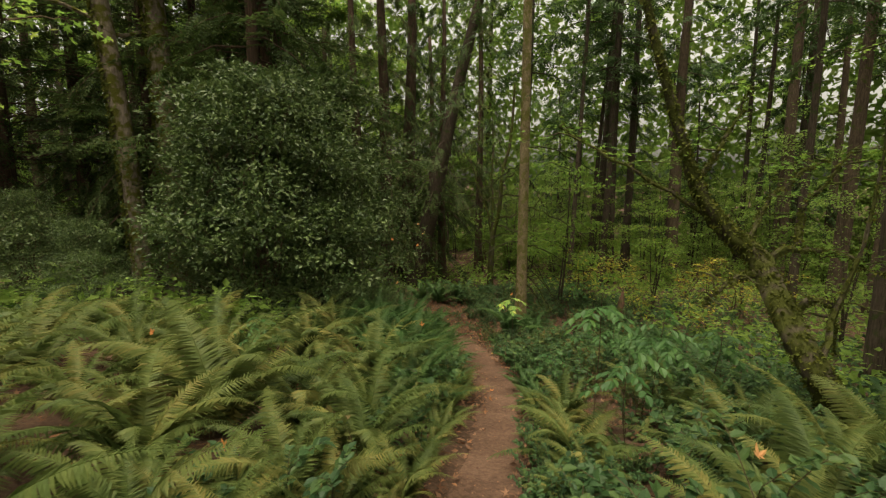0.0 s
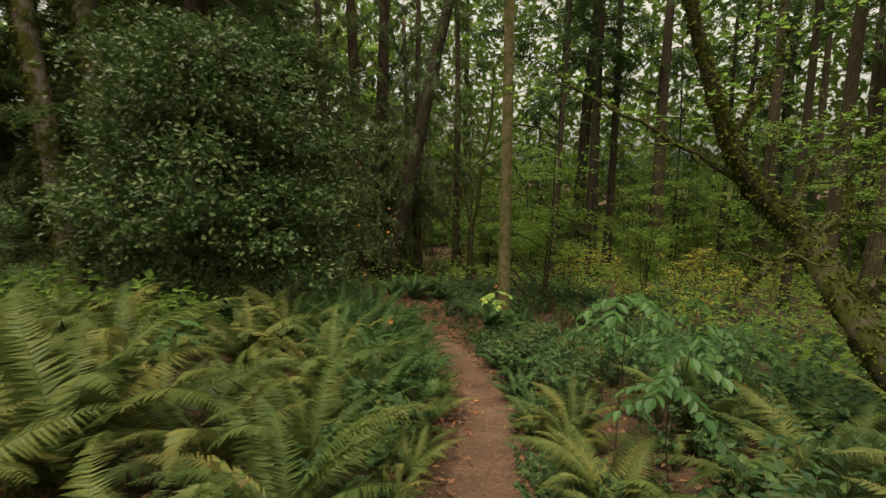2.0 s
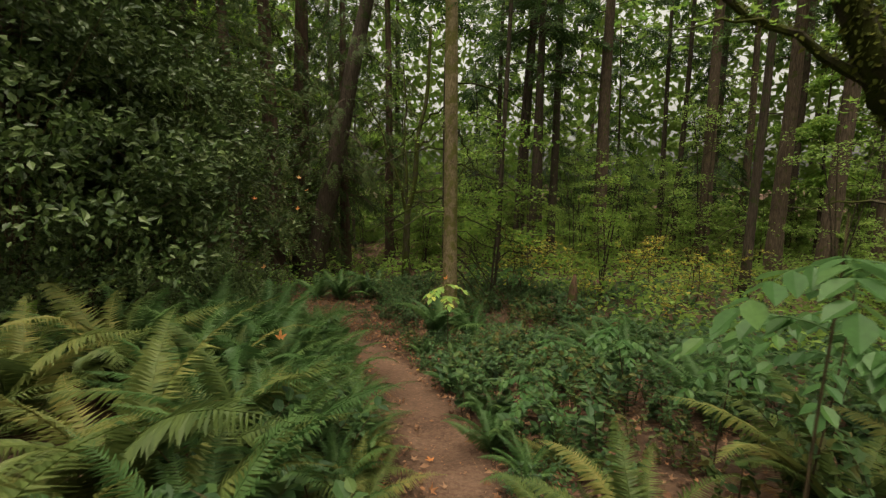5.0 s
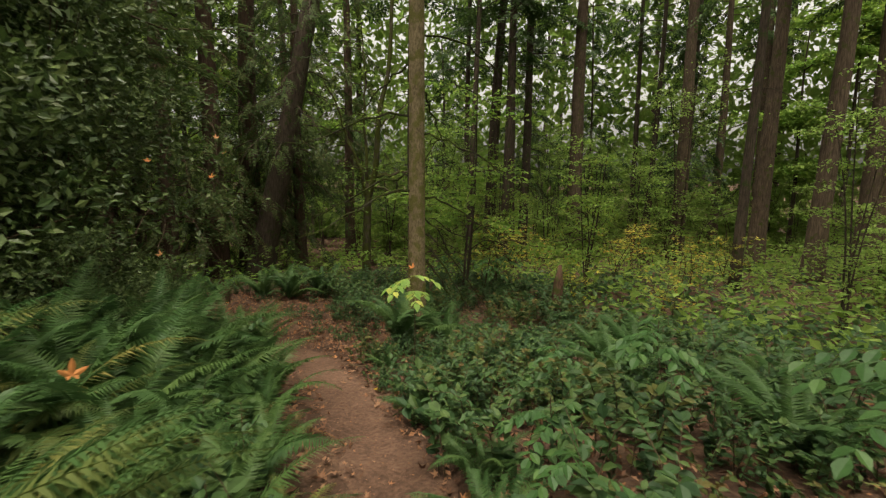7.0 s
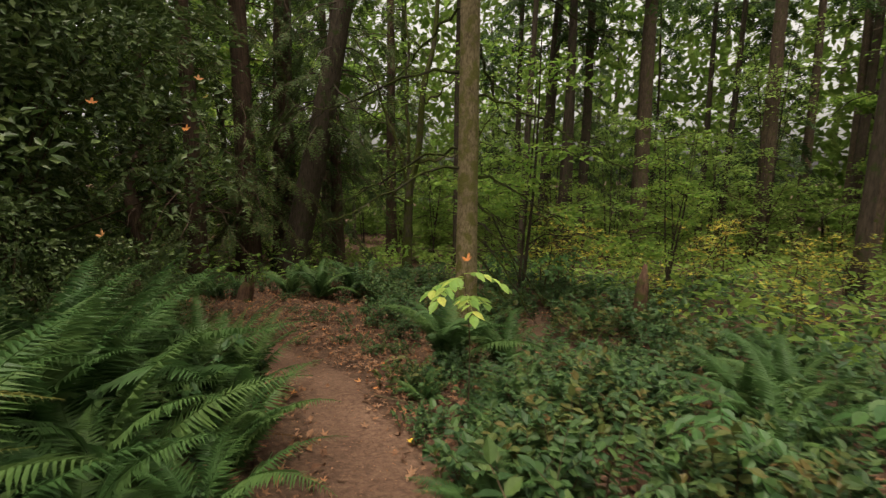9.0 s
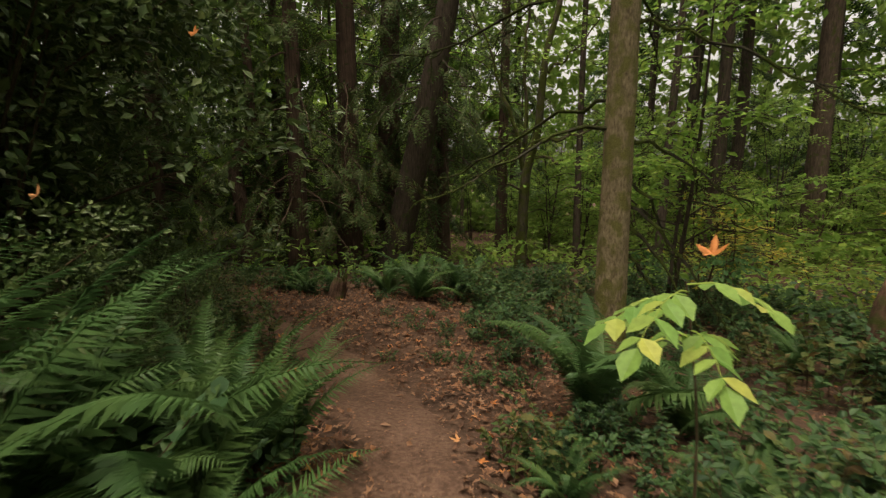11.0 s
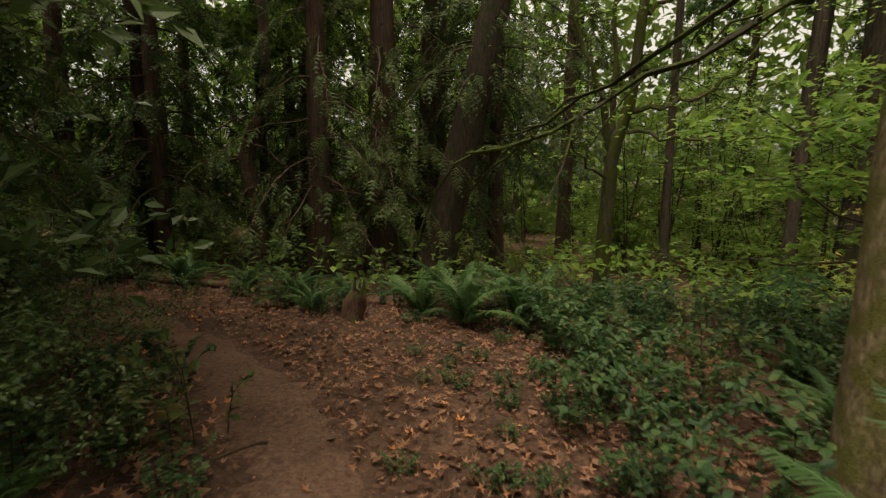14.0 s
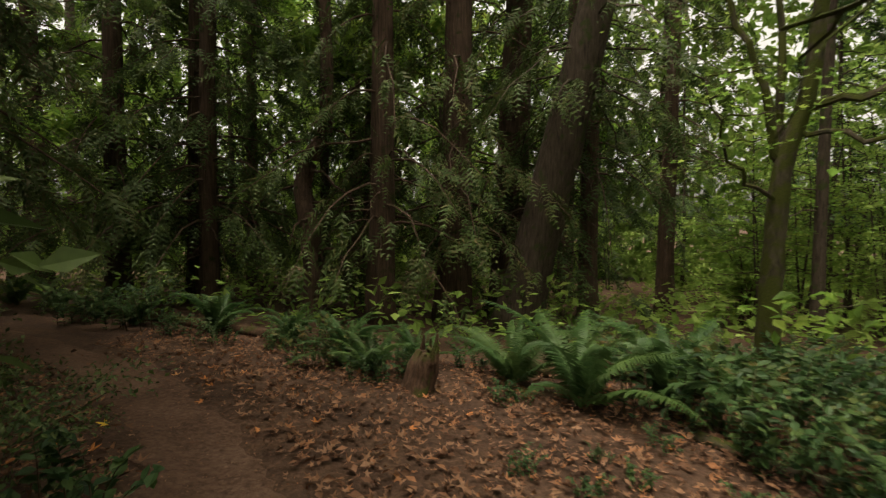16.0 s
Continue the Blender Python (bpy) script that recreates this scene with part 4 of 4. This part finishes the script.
lay(FERN_TALL, [(-0.4, 7.2, 0.82), (-0.45, 6.2, 0.75), (-0.22, 11.8, 0.76), (-0.32, 12.9, 0.66), (-0.42, 12.5, 0.9), (-1.0, 12.0, 1.0), (-1.05, 11.1, 1.0), (-1.15, 9.9, 1.0), (-1.75, 10.7, 1.05), (-1.6, 12.0, 1.0), (-1.35, 8.8, 0.85), (-2.2, 9.8, 0.95)])
lay(FERN_DEEP, [(-0.95, 13.9, 0.6), (-0.65, 7.7, 1.1), (-0.65, 12.1, 1.3), (-1.0, 11.6, 1.4), (-0.5, 10.7, 1.25), (-0.85, 9.7, 1.25), (-1.5, 12.4, 1.2), (-1.6, 10.6, 1.3), (-0.5, 9.0, 1.0), (2.0, 14.45, 1.3), (2.8, 14.3, 1.15), (-0.4, 10.3, 0.85), (-0.05, 6.7, 0.7), (0.1, 8.2, 0.62), (1.7, -1.5, 1), (2.8, -0.6, 1), (3.4, -3, 1.1), (4.6, 0.6, 1), (5.8, -1.5, 1), (-0.2, 20.7, 1.35), (-1.0, 21.3, 1.2), (0.7, 21.2, 1.25), (-3.3, 21.3, 1.0), (-2.8, 20.9, 0.75), (-4.7, 22.1, 0.9), (-6.3, 22.2, 0.95), (-0.25, 9.0, 0.8), (4.2, 11.3, 0.95), (4.7, 12.3, 1.0), (5.2, 12.2, 1.0), (-1.3, 9.4, 1.0), (5.6, 10.2, 1.0),
                (1.6, 21.9, 0.7), (-2.4, 21.5, 0.7), (3.4, 17.6, 0.7), (-1.75, 14.9, 0.45), (-1.3, 13.2, 0.7), (-0.9, 12.5, 0.8), (-1.9, 13.4, 0.8), (4.4, 9.0, 1.0), (6.4, 13.5, 1.0), (3.6, 12.9, 0.6), (-7.8, 22.0, 0.8), (-9.2, 22.4, 0.8), (-10.5, 22.6, 0.9), (-12, 22.8, 0.9), (6.0, 8.4, 1.0), (3.9, 19.2, 0.7), (5.2, 16.5, 0.8), (1.9, 11.3, 0.55), (2.6, 13.0, 0.55), (-2.9, 9.9, 0.9), (-2.1, 10.6, 0.9)])

# ---- undergrowth ----
LOW = [low_shrub("low_shrub", rng.uniform(0.5, 0.8), 0.42, 15, M_SHRUB, 0.085) for _ in range(5)] + [low_shrub("low_shrub", 0.8, 0.4, 13, M_SHRUB_WARM, 0.085)]
CLEAR = [(2.0, 14.2), (2.2, 14.85), (3.1, 14.5), (-0.2, 20.9), (-1.0, 21.4), (0.6, 21.5), (4.2, 11.3), (4.7, 12.3), (1.35, 4.6), (1.76, 11.9), (1.75, 6.4)]
spots = []
for gy in np.arange(1.6, 24, 0.86):
    for gx in np.arange(-0.6, 7.0, 0.88):
        x, y = gx + rng.uniform(-0.3, 0.3), gy + rng.uniform(-0.3, 0.3)
        gap = float(trail_gap(x, y))
        bare = 13.0 < y < 20.3 and x < 1.3
        if gap > 0.70 and x > np.interp(y, TC[:190, 1], TC[:190, 0]) and not bare and (y < 13 or x > 1.0 or y > 20.6) and all(math.hypot(x - a, y - c) > 0.95 for a, c in CLEAR):
            spots.append((x, y))
for gy in np.arange(1.4, 9.2, 1.1):
    mid = float(np.interp(gy, TC[:190, 1], TC[:190, 0]))
    spots.append((mid - 1.15 - rng.uniform(-0.15, 0.15), gy + rng.uniform(-0.2, 0.2)))
spots += [(-1.75, 16.0), (-1.95, 15.4), (-2.6, 16.9), (0.5, 20.6), (-2.6, 20.6), (-2.2, 21.0), (-3.2, 21.2), (1.2, 20.2), (1.8, 19.0), (-0.4, 11.6), (-0.35, 12.6), (-0.4, 6.9), (-0.3, 5.7), (-3.6, 9.9), (-2.7, 9.7), (-5.4, 21.2), (-6.6, 21.6), (-4.6, 21.6), (-3.6, 20.9), (-2.9, 21.6), (-3.9, 22.0), (-7.6, 21.9), (-8.8, 21.9), (-1.6, 21.9), (0.2, 22.3)]
spread_copies(LOW, spots, "low leafy undergrowth with small green leaflets", "shrub", "low undergrowth", (0.65, 1.25), 0.02)
for x, y, s in ((-1.2, 15.4, 0.4), (1.0, 17.6, 0.35), (0.2, 19.0, 0.3), (1.4, 16.3, 0.5), (0.9, 18.4, 0.4), (-0.6, 18.8, 0.3), (-0.9, 20.5, 0.5), (1.5, 15.4, 0.45), (0.6, 16.9, 0.25)):
    copy_thing(LOW[rng.integers(0, 5)], pose(0, 0, 0)).matrix_basis = on_ground(x, y, rng.uniform(0, 360), s, 0.02)
for gy in np.arange(2.4, 12.4, 0.34):
    mid = float(np.interp(gy, TC[:190, 1], TC[:190, 0]))
    x = mid + float(trail_half(gy)) + rng.uniform(0.10, 0.26)
    copy_thing(LOW[rng.integers(0, 5)], pose(0, 0, 0)).matrix_basis = on_ground(x, gy + rng.uniform(-0.1, 0.1), rng.uniform(0, 360), rng.uniform(0.26, 0.5), 0.02)
for _ in range(26):
    x, y = rng.uniform(-0.3, 1.6), rng.uniform(13.6, 20.4)
    if trail_gap(x, y) > 0.6:
        copy_thing(LOW[rng.integers(0, 5)], pose(0, 0, 0)).matrix_basis = on_ground(x, y, rng.uniform(0, 360), rng.uniform(0.2, 0.42), 0.02)
far_green = Buf()
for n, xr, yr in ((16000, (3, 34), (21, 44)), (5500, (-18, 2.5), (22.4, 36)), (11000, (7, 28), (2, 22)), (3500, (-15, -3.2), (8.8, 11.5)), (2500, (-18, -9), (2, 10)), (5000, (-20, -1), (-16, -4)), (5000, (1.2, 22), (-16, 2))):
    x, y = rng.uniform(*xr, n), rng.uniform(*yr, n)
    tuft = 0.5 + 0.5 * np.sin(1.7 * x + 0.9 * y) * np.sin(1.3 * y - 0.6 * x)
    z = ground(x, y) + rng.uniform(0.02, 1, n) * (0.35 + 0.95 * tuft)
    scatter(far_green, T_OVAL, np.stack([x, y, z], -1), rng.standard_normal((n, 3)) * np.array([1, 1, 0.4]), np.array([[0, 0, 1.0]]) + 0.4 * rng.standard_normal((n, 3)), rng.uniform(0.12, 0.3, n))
tagged(new("far_undergrowth", far_green.mesh("far_undergrowth", M_FAR_LEAF_LIT)), "waist-high green undergrowth between the trunks", "undergrowth", kind="stuff")


# leafy growth filling the edges of the path: x from, x to, y from, y to, how many, sizes
rng_edge = np.random.default_rng(77)
for x0, x1, y0, y1, n, small, large in ((1.15, 2.4, 10.6, 13.9, 16, 0.5, 0.85), (0.95, 1.6, 2.6, 4.8, 9, 0.45, 0.75), (-1.9, -1.1, 1.9, 3.2, 5, 0.45, 0.7), (0.75, 1.5, 6.4, 11.0, 12, 0.45, 0.8), (-0.35, 0.2, 7.0, 10.5, 6, 0.35, 0.55), (1.9, 3.7, 10.3, 12.7, 18, 0.55, 0.95), (1.1, 1.9, 4.4, 5.7, 7, 0.45, 0.75), (0.75, 1.2, 2.9, 3.9, 5, 0.35, 0.55), (2.6, 4.6, 10.4, 13.2, 16, 0.6, 0.95)):
    made = 0
    while made < n:
        x, y = rng_edge.uniform(x0, x1), rng_edge.uniform(y0, y1)
        made += 1
        if trail_gap(x, y) > 0.42:
            copy_thing(LOW[rng_edge.integers(0, 6)], pose(0, 0, 0)).matrix_basis = on_ground(x, y, rng_edge.uniform(0, 360), rng_edge.uniform(small, large), 0.02)
for x, y, size in ((1.55, 7.6, 0.5), (1.7, 9.2, 0.55), (1.65, 10.6, 0.6), (-1.35, 2.5, 0.6), (-1.1, 2.0, 0.5), (-0.98, 13.8, 0.7), (-1.4, 14.4, 0.65), (-0.05, 6.7, 0.6), (0.1, 7.5, 0.65), (0.1, 8.4, 0.82), (0.14, 9.4, 0.85), (0.12, 10.4, 0.85), (-0.02, 11.4, 0.9), (1.5, 8.4, 0.55), (1.35, 6.6, 0.5), (3.2, 11.4, 0.6), (2.9, 12.4, 0.55), (1.5, 12.9, 0.5), (2.3, 12.2, 0.6), (1.15, 3.4, 0.5)):
    copy_thing(FERN_DEEP[rng_edge.integers(0, 4)] if y > 7 else FERN_LIGHT[rng_edge.integers(0, 5)], pose(0, 0, 0)).matrix_basis = on_ground(x, y, rng_edge.uniform(0, 360), size, 0.02)


# saplings with compound leaves
def compound_leaf(start, az, length, rise, pairs, size):
    b = Buf()
    p = limb_points(start, az, length, rise, rise + 0.35, 8, 0.02)
    tube(b, p, np.linspace(0.004, 0.0015, 8), 4, close=False)
    s = np.linspace(0.3, 0.92, pairs)
    q = np.stack([np.interp(s, np.linspace(0, 1, 8), p[:, c]) for c in range(3)], -1)
    d = unit(p[-1] - p[2])
    sd = np.cross(d, (0, 0, 1))
    for sg in (-1, 1):
        scatter(b, T_BROAD, q, sd * sg + d * 0.55 + np.array([0, 0, -0.25]) + rng.standard_normal((pairs, 3)) * 0.1, np.array([[0, 0, 1.0]]) + 0.2 * rng.standard_normal((pairs, 3)), size * rng.uniform(0.85, 1.1, pairs))
    scatter(b, T_BROAD, p[-1:], d[None] + np.array([[0, 0, -0.2]]), np.array([[0, 0, 1.0]]), size * 1.1)
    return b


def sapling(height, leaves, length, size, leaf, label):
    top = new("ash_sapling")
    wood = Buf()
    st = trunk_line(height, (0.06, 0.03), 0.05, 10)
    tube(wood, st, np.linspace(0.009, 0.004, 10), 5)
    part("stem", wood, M_STEM, top)
    for k in range(leaves):
        part("compound_leaf", compound_leaf(along(st, height * rng.uniform(0.84 if leaf is M_ASH_PALE else 0.7, 1.0)), k * 2.4 + rng.uniform(-0.3, 0.3), length * rng.uniform(0.75, 1.1), rng.uniform(0.1, 0.5), 4, size), leaf, top)
    return tagged(top, label, "sapling", "saplings with compound leaves")


for x, y, h, n, ln, sz, m in ((2.0, 4.9, 1.3, 6, 0.38, 0.125, M_ASH), (1.85, 5.6, 1.9, 7, 0.42, 0.13, M_ASH), (3.0, 6.6, 1.8, 10, 0.46, 0.13, M_ASH), (1.76, 11.9, 1.5, 7, 0.36, 0.12, M_ASH_PALE), (3.4, 7.8, 1.3, 9, 0.45, 0.12, M_ASH), (4.4, 7.6, 1.5, 10, 0.45, 0.13, M_ASH),
                              (-2.7, 6.9, 0.95, 8, 0.36, 0.12, M_ASH), (3.6, 9.6, 1.2, 9, 0.42, 0.12, M_ASH), (5.2, 18.5, 1.4, 10, 0.45, 0.13, M_ASH), (6.2, 20, 1.5, 10, 0.45, 0.13, M_ASH), (4.6, 21, 1.3, 10, 0.45, 0.13, M_ASH), (2.2, 9.0, 0.75, 8, 0.32, 0.10, M_ASH), (1.9, 8.2, 0.6, 7, 0.3, 0.09, M_ASH), (3.0, 10.6, 0.8, 8, 0.35, 0.10, M_ASH)):
    put(sapling(h, n, ln, sz, m, "thin ash sapling with pale yellowing leaflets beside the footpath" if m is M_ASH_PALE else "thin ash sapling with broad green compound leaves"), x, y, rng.uniform(0, 360), 1, "", "", sink=0.02)

# ---- fallen wood and leaves ----
def log(pts, r, label, mat=M_LOG):
    b = Buf()
    p = curve(pts, 18)
    p[:, 2] = ground(p[:, 0], p[:, 1]) + r * 0.6 + p[:, 2]
    tube(b, p, np.linspace(r, r * 0.8, 18), 12, 0.12)
    return tagged(new("fallen_log", b.mesh("fallen_log", mat, True)), label, "log")


log([(-9.5, 22.9, 0), (-7.5, 22.5, 0), (-5.0, 22.3, 0)], 0.11, "dark fallen log lying past the footpath")
log([(-1.3, 21.9, 0), (-0.2, 22.2, 0.05), (1.2, 22.6, 0.05), (2.4, 22.6, 0)], 0.13, "rotten reddish log behind the ferns")
log([(0.75, 20.2, 0), (1.3, 19.6, 0), (2.1, 18.9, 0)], 0.055, "low mossy log beside the leaf litter", M_MOSSY)
stump = new("stump")
b = Buf()
tube(b, [(0, 0, -0.2), (0.0, 0, 0.1), (0.05, 0.02, 0.3), (0.12, 0.02, 0.48), (0.16, 0.03, 0.55)], [0.24, 0.19, 0.15, 0.12, 0.06], 14, 0.25, 0.2)
part("body", b, M_LOG, stump, smooth=True)
for k in range(7):
    b = Buf()
    w = k * 0.9
    tube(b, [(0.12 + 0.09 * math.cos(w), 0.02 + 0.09 * math.sin(w), 0.4), (0.15 + 0.10 * math.cos(w), 0.02 + 0.10 * math.sin(w), 0.52 + 0.22 * rng.uniform(0, 1))], [0.05, 0.012], 5, 0.2)
    part("splinter", b, M_LOG, stump)
put(stump, -2.0, 20.5, 0, 1, "broken rotten tree stump beside the ferns", "stump")
snag = Buf()
tube(snag, [(0, 0, -0.2), (0.05, 0, 0.5), (0.1, 0, 1.0), (0.12, 0, 1.4)], [0.14, 0.12, 0.10, 0.03], 9, 0.2)
put(new("snag", snag.mesh("snag", M_LOG, True)), 6.2, 16.6, 0, 1, "short broken dead snag in the undergrowth", "stump")


def strew(n, xr, yr, keep):
    x, y = rng.uniform(*xr, n), rng.uniform(*yr, n)
    g = trail_gap(x, y)
    k = keep(x, y, g)
    x, y = x[k], y[k]
    dip = 0.05 * np.clip(1 - trail_gap(x, y) / 0.75, 0, 1)
    return np.stack([x, y, ground(x, y) - dip + 0.03 + rng.uniform(0, 0.02, len(x))], -1)


lit = Buf()
for n, xr, yr, keep in ((21000, (-7, 4), (12.5, 22.0), lambda x, y, g: (g > 0.30 + rng.uniform(0, 0.35, len(x))) & (x < 2.6 + 0.1 * (y - 13)) & ((y > 15.6) | (x > -2.3))), (5200, (-1.2, 3), (1.0, 13.5), lambda x, y, g: (g > 0.24) & (g < 1.3)), (7000, (0.8, 7.5), (1.5, 21), lambda x, y, g: g > 0.6), (260, (-8, 2), (2, 22), lambda x, y, g: g < 0.4), (3500, (-6, 6), (1, 13), lambda x, y, g: g > 1.0)):
    q = strew(n, xr, yr, keep)
    m = len(q)
    for tm, sl in ((T_STAR, slice(0, m // 3)), (T_STAR_CURLED, slice(m // 3, 2 * m // 3)), (T_OVAL, slice(2 * m // 3, m))):
        w = q[sl]
        scatter(lit, tm, w, rng.standard_normal((len(w), 3)) * np.array([1, 1, 0.15]), np.array([[0, 0, 1.0]]) + 0.4 * rng.standard_normal((len(w), 3)), rng.uniform(0.035, 0.115, len(w)))
tagged(new("leaf_litter", lit.mesh("leaf_litter", M_LITTER)), "brown and tan fallen maple leaves strewn over the earth", "leaf litter", kind="stuff")
crumbs = Buf()
q = strew(22000, (-6, 2.4), (1.5, 21), lambda x, y, g: g < 0.75)
scatter(crumbs, T_OVAL, q - np.array([0, 0, 0.012]), rng.standard_normal((len(q), 3)) * np.array([1, 1, 0.1]), np.array([[0, 0, 1.0]]) + 0.3 * rng.standard_normal((len(q), 3)), rng.uniform(0.008, 0.032, len(q)))
tagged(new("trail_crumbs", crumbs.mesh("trail_crumbs", M_LITTER)), "bits of leaf and bark trodden into the path", "debris", kind="stuff")


def single_leaf(mat, size, curled):
    b = Buf()
    scatter(b, T_CURLED if curled else T_MAPLE, [(0, -0.5 * size, 0.0)], [(0, 1, 0)], [(0, 0, 1)], size)
    return b.mesh("fallen_leaf", mat)


CAUGHT = [(-0.38, 8.35, -0.98, 0), (1.72, 11.85, -1.27, 0), (-0.55, 13.25, 0.12, 1), (-1.37, 12.9, 0.0, 1), (-0.7, 13.13, -0.19, 1), (-1.2, 12.5, -1.11, 0), (-0.7, 13.6, 0.35, 1), (-1.5, 3.1, -0.25, 0), (-3.3, 5.3, -0.15, 0), (1.75, 2.5, 0.05, 0)]
LEAVES = [single_leaf(M_ORANGE, 0.11, True), single_leaf(M_ORANGE, 0.10, False), single_leaf(M_GOLD, 0.12, False)]
for k in range(115):
    x, y = (rng.uniform(-5, 2.2), rng.uniform(12.6, 21)) if k < 112 else (rng.uniform(0.2, 1.4), rng.uniform(6, 12))
    if k >= 112 or trail_gap(x, y) > 0.25:
        v = int(rng.integers(0, 3)) if k % 4 == 0 else int(rng.integers(0, 2))
        ob = new("fallen_leaf", LEAVES[v])
        ob.matrix_basis = pose(x, y, float(ground(x, y)) + 0.02, rng.uniform(-12, 12), rng.uniform(-12, 12), rng.uniform(0, 360))
        tagged(ob, "golden yellow fallen maple leaf lying on the litter" if v == 2 else "bright orange fallen maple leaf lying on the litter", "leaf", "bright fallen leaves")
for x, y, z, v in CAUGHT:
    ob = new("fallen_leaf", LEAVES[v])
    ob.matrix_basis = pose(x, y, z, rng.uniform(20, 60), rng.uniform(-30, 30), rng.uniform(-60, 60))
    tagged(ob, "bright orange maple leaf caught in the foliage", "leaf", "caught leaves")
sticks = [((1.2, 14.2), (2.4, 13.6)), ((1.9, 15.2), (3.0, 14.2)), ((1.0, 13.0), (1.6, 12.2)), ((1.4, 11.0), (2.2, 11.5)), ((-0.6, 17.9), (-0.2, 17.3)), ((2.4, 11.9), (3.4, 11.3)), ((-1.1, 16.2), (-1.25, 15.8))]
for (x0, y0), (x1, y1) in sticks:
    b = Buf()
    p = curve([(x0, y0, 0.03), ((x0 + x1) / 2 + 0.08, (y0 + y1) / 2, 0.10), (x1, y1, 0.03)], 9)
    p[:, 2] += ground(p[:, 0], p[:, 1])
    tube(b, p, np.linspace(0.014, 0.006, 9), 6, 0.2)
    tagged(new("stick", b.mesh("stick", M_STEM)), "thin bare fallen stick on the leaf litter", "stick", "fallen sticks")

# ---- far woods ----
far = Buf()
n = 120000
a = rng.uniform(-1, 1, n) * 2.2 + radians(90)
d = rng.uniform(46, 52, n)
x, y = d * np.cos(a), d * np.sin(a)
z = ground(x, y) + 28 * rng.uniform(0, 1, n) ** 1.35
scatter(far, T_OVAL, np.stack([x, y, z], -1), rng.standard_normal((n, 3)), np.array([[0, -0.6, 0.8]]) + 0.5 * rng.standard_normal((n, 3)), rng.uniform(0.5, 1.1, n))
tagged(new("far_woods", far.mesh("far_woods", M_FAR_LEAF_LIT)), "green foliage of the far wood, coloured pale for light", "woods", kind="stuff")
trunks = Buf()
for _ in range(36):
    w, dist = radians(90) + rng.uniform(-1.5, 1.5), rng.uniform(40, 75)
    x, y = dist * math.cos(w), dist * math.sin(w)
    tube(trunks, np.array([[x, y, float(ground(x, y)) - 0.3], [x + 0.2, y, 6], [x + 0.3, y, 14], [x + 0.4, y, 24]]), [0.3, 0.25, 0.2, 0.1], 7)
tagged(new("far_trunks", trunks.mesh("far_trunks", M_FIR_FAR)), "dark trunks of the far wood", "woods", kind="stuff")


# young dark hemlocks whose boughs hang between the far trunks
rng = np.random.default_rng(5)
YOUNG = [conifer("hemlock_tree", h, 0.09, 3.6, 2.3, 40, None, 22, T_FIR, M_NEEDLE, M_FIR_FAR, 0.7, 4, (0.0, 0), 0.6) for h in (11, 13, 12)]
spread_copies(YOUNG, [(8.6, 36.5), (13.0, 33.5), (4.0, 38.5), (22.5, 31.5), (17.5, 34.0)], "slim dark young hemlock with drooping needle boughs", "tree", "young hemlocks", (0.9, 1.25))

# leafy ground cover carrying on past the ferns, so that no bare edge is left
cover = Buf()
for n, xr, yr in ((9000, (5.2, 12), (-3, 22)), (6000, (12, 26), (-6, 24)), (7000, (-16, -6.6), (-6, 9.5)), (2500, (1.4, 8), (-7, 1.2)), (2500, (-8, -1.2), (-8, -2.4))):
    x, y = rng.uniform(*xr, n), rng.uniform(*yr, n)
    tuft = 0.5 + 0.5 * np.sin(2.3 * x - 0.7 * y) * np.sin(1.9 * y + 0.5 * x)
    z = ground(x, y) + rng.uniform(0.02, 1, n) * (0.2 + 0.6 * tuft)
    scatter(cover, T_BROAD, np.stack([x, y, z], -1), rng.standard_normal((n, 3)) * np.array([1, 1, 0.4]), np.array([[0, 0, 1.0]]) + 0.4 * rng.standard_normal((n, 3)), rng.uniform(0.09, 0.22, n))
tagged(new("ground_cover", cover.mesh("ground_cover", M_SHRUB)), "knee-high leafy green ground cover under the trees", "undergrowth", kind="stuff")
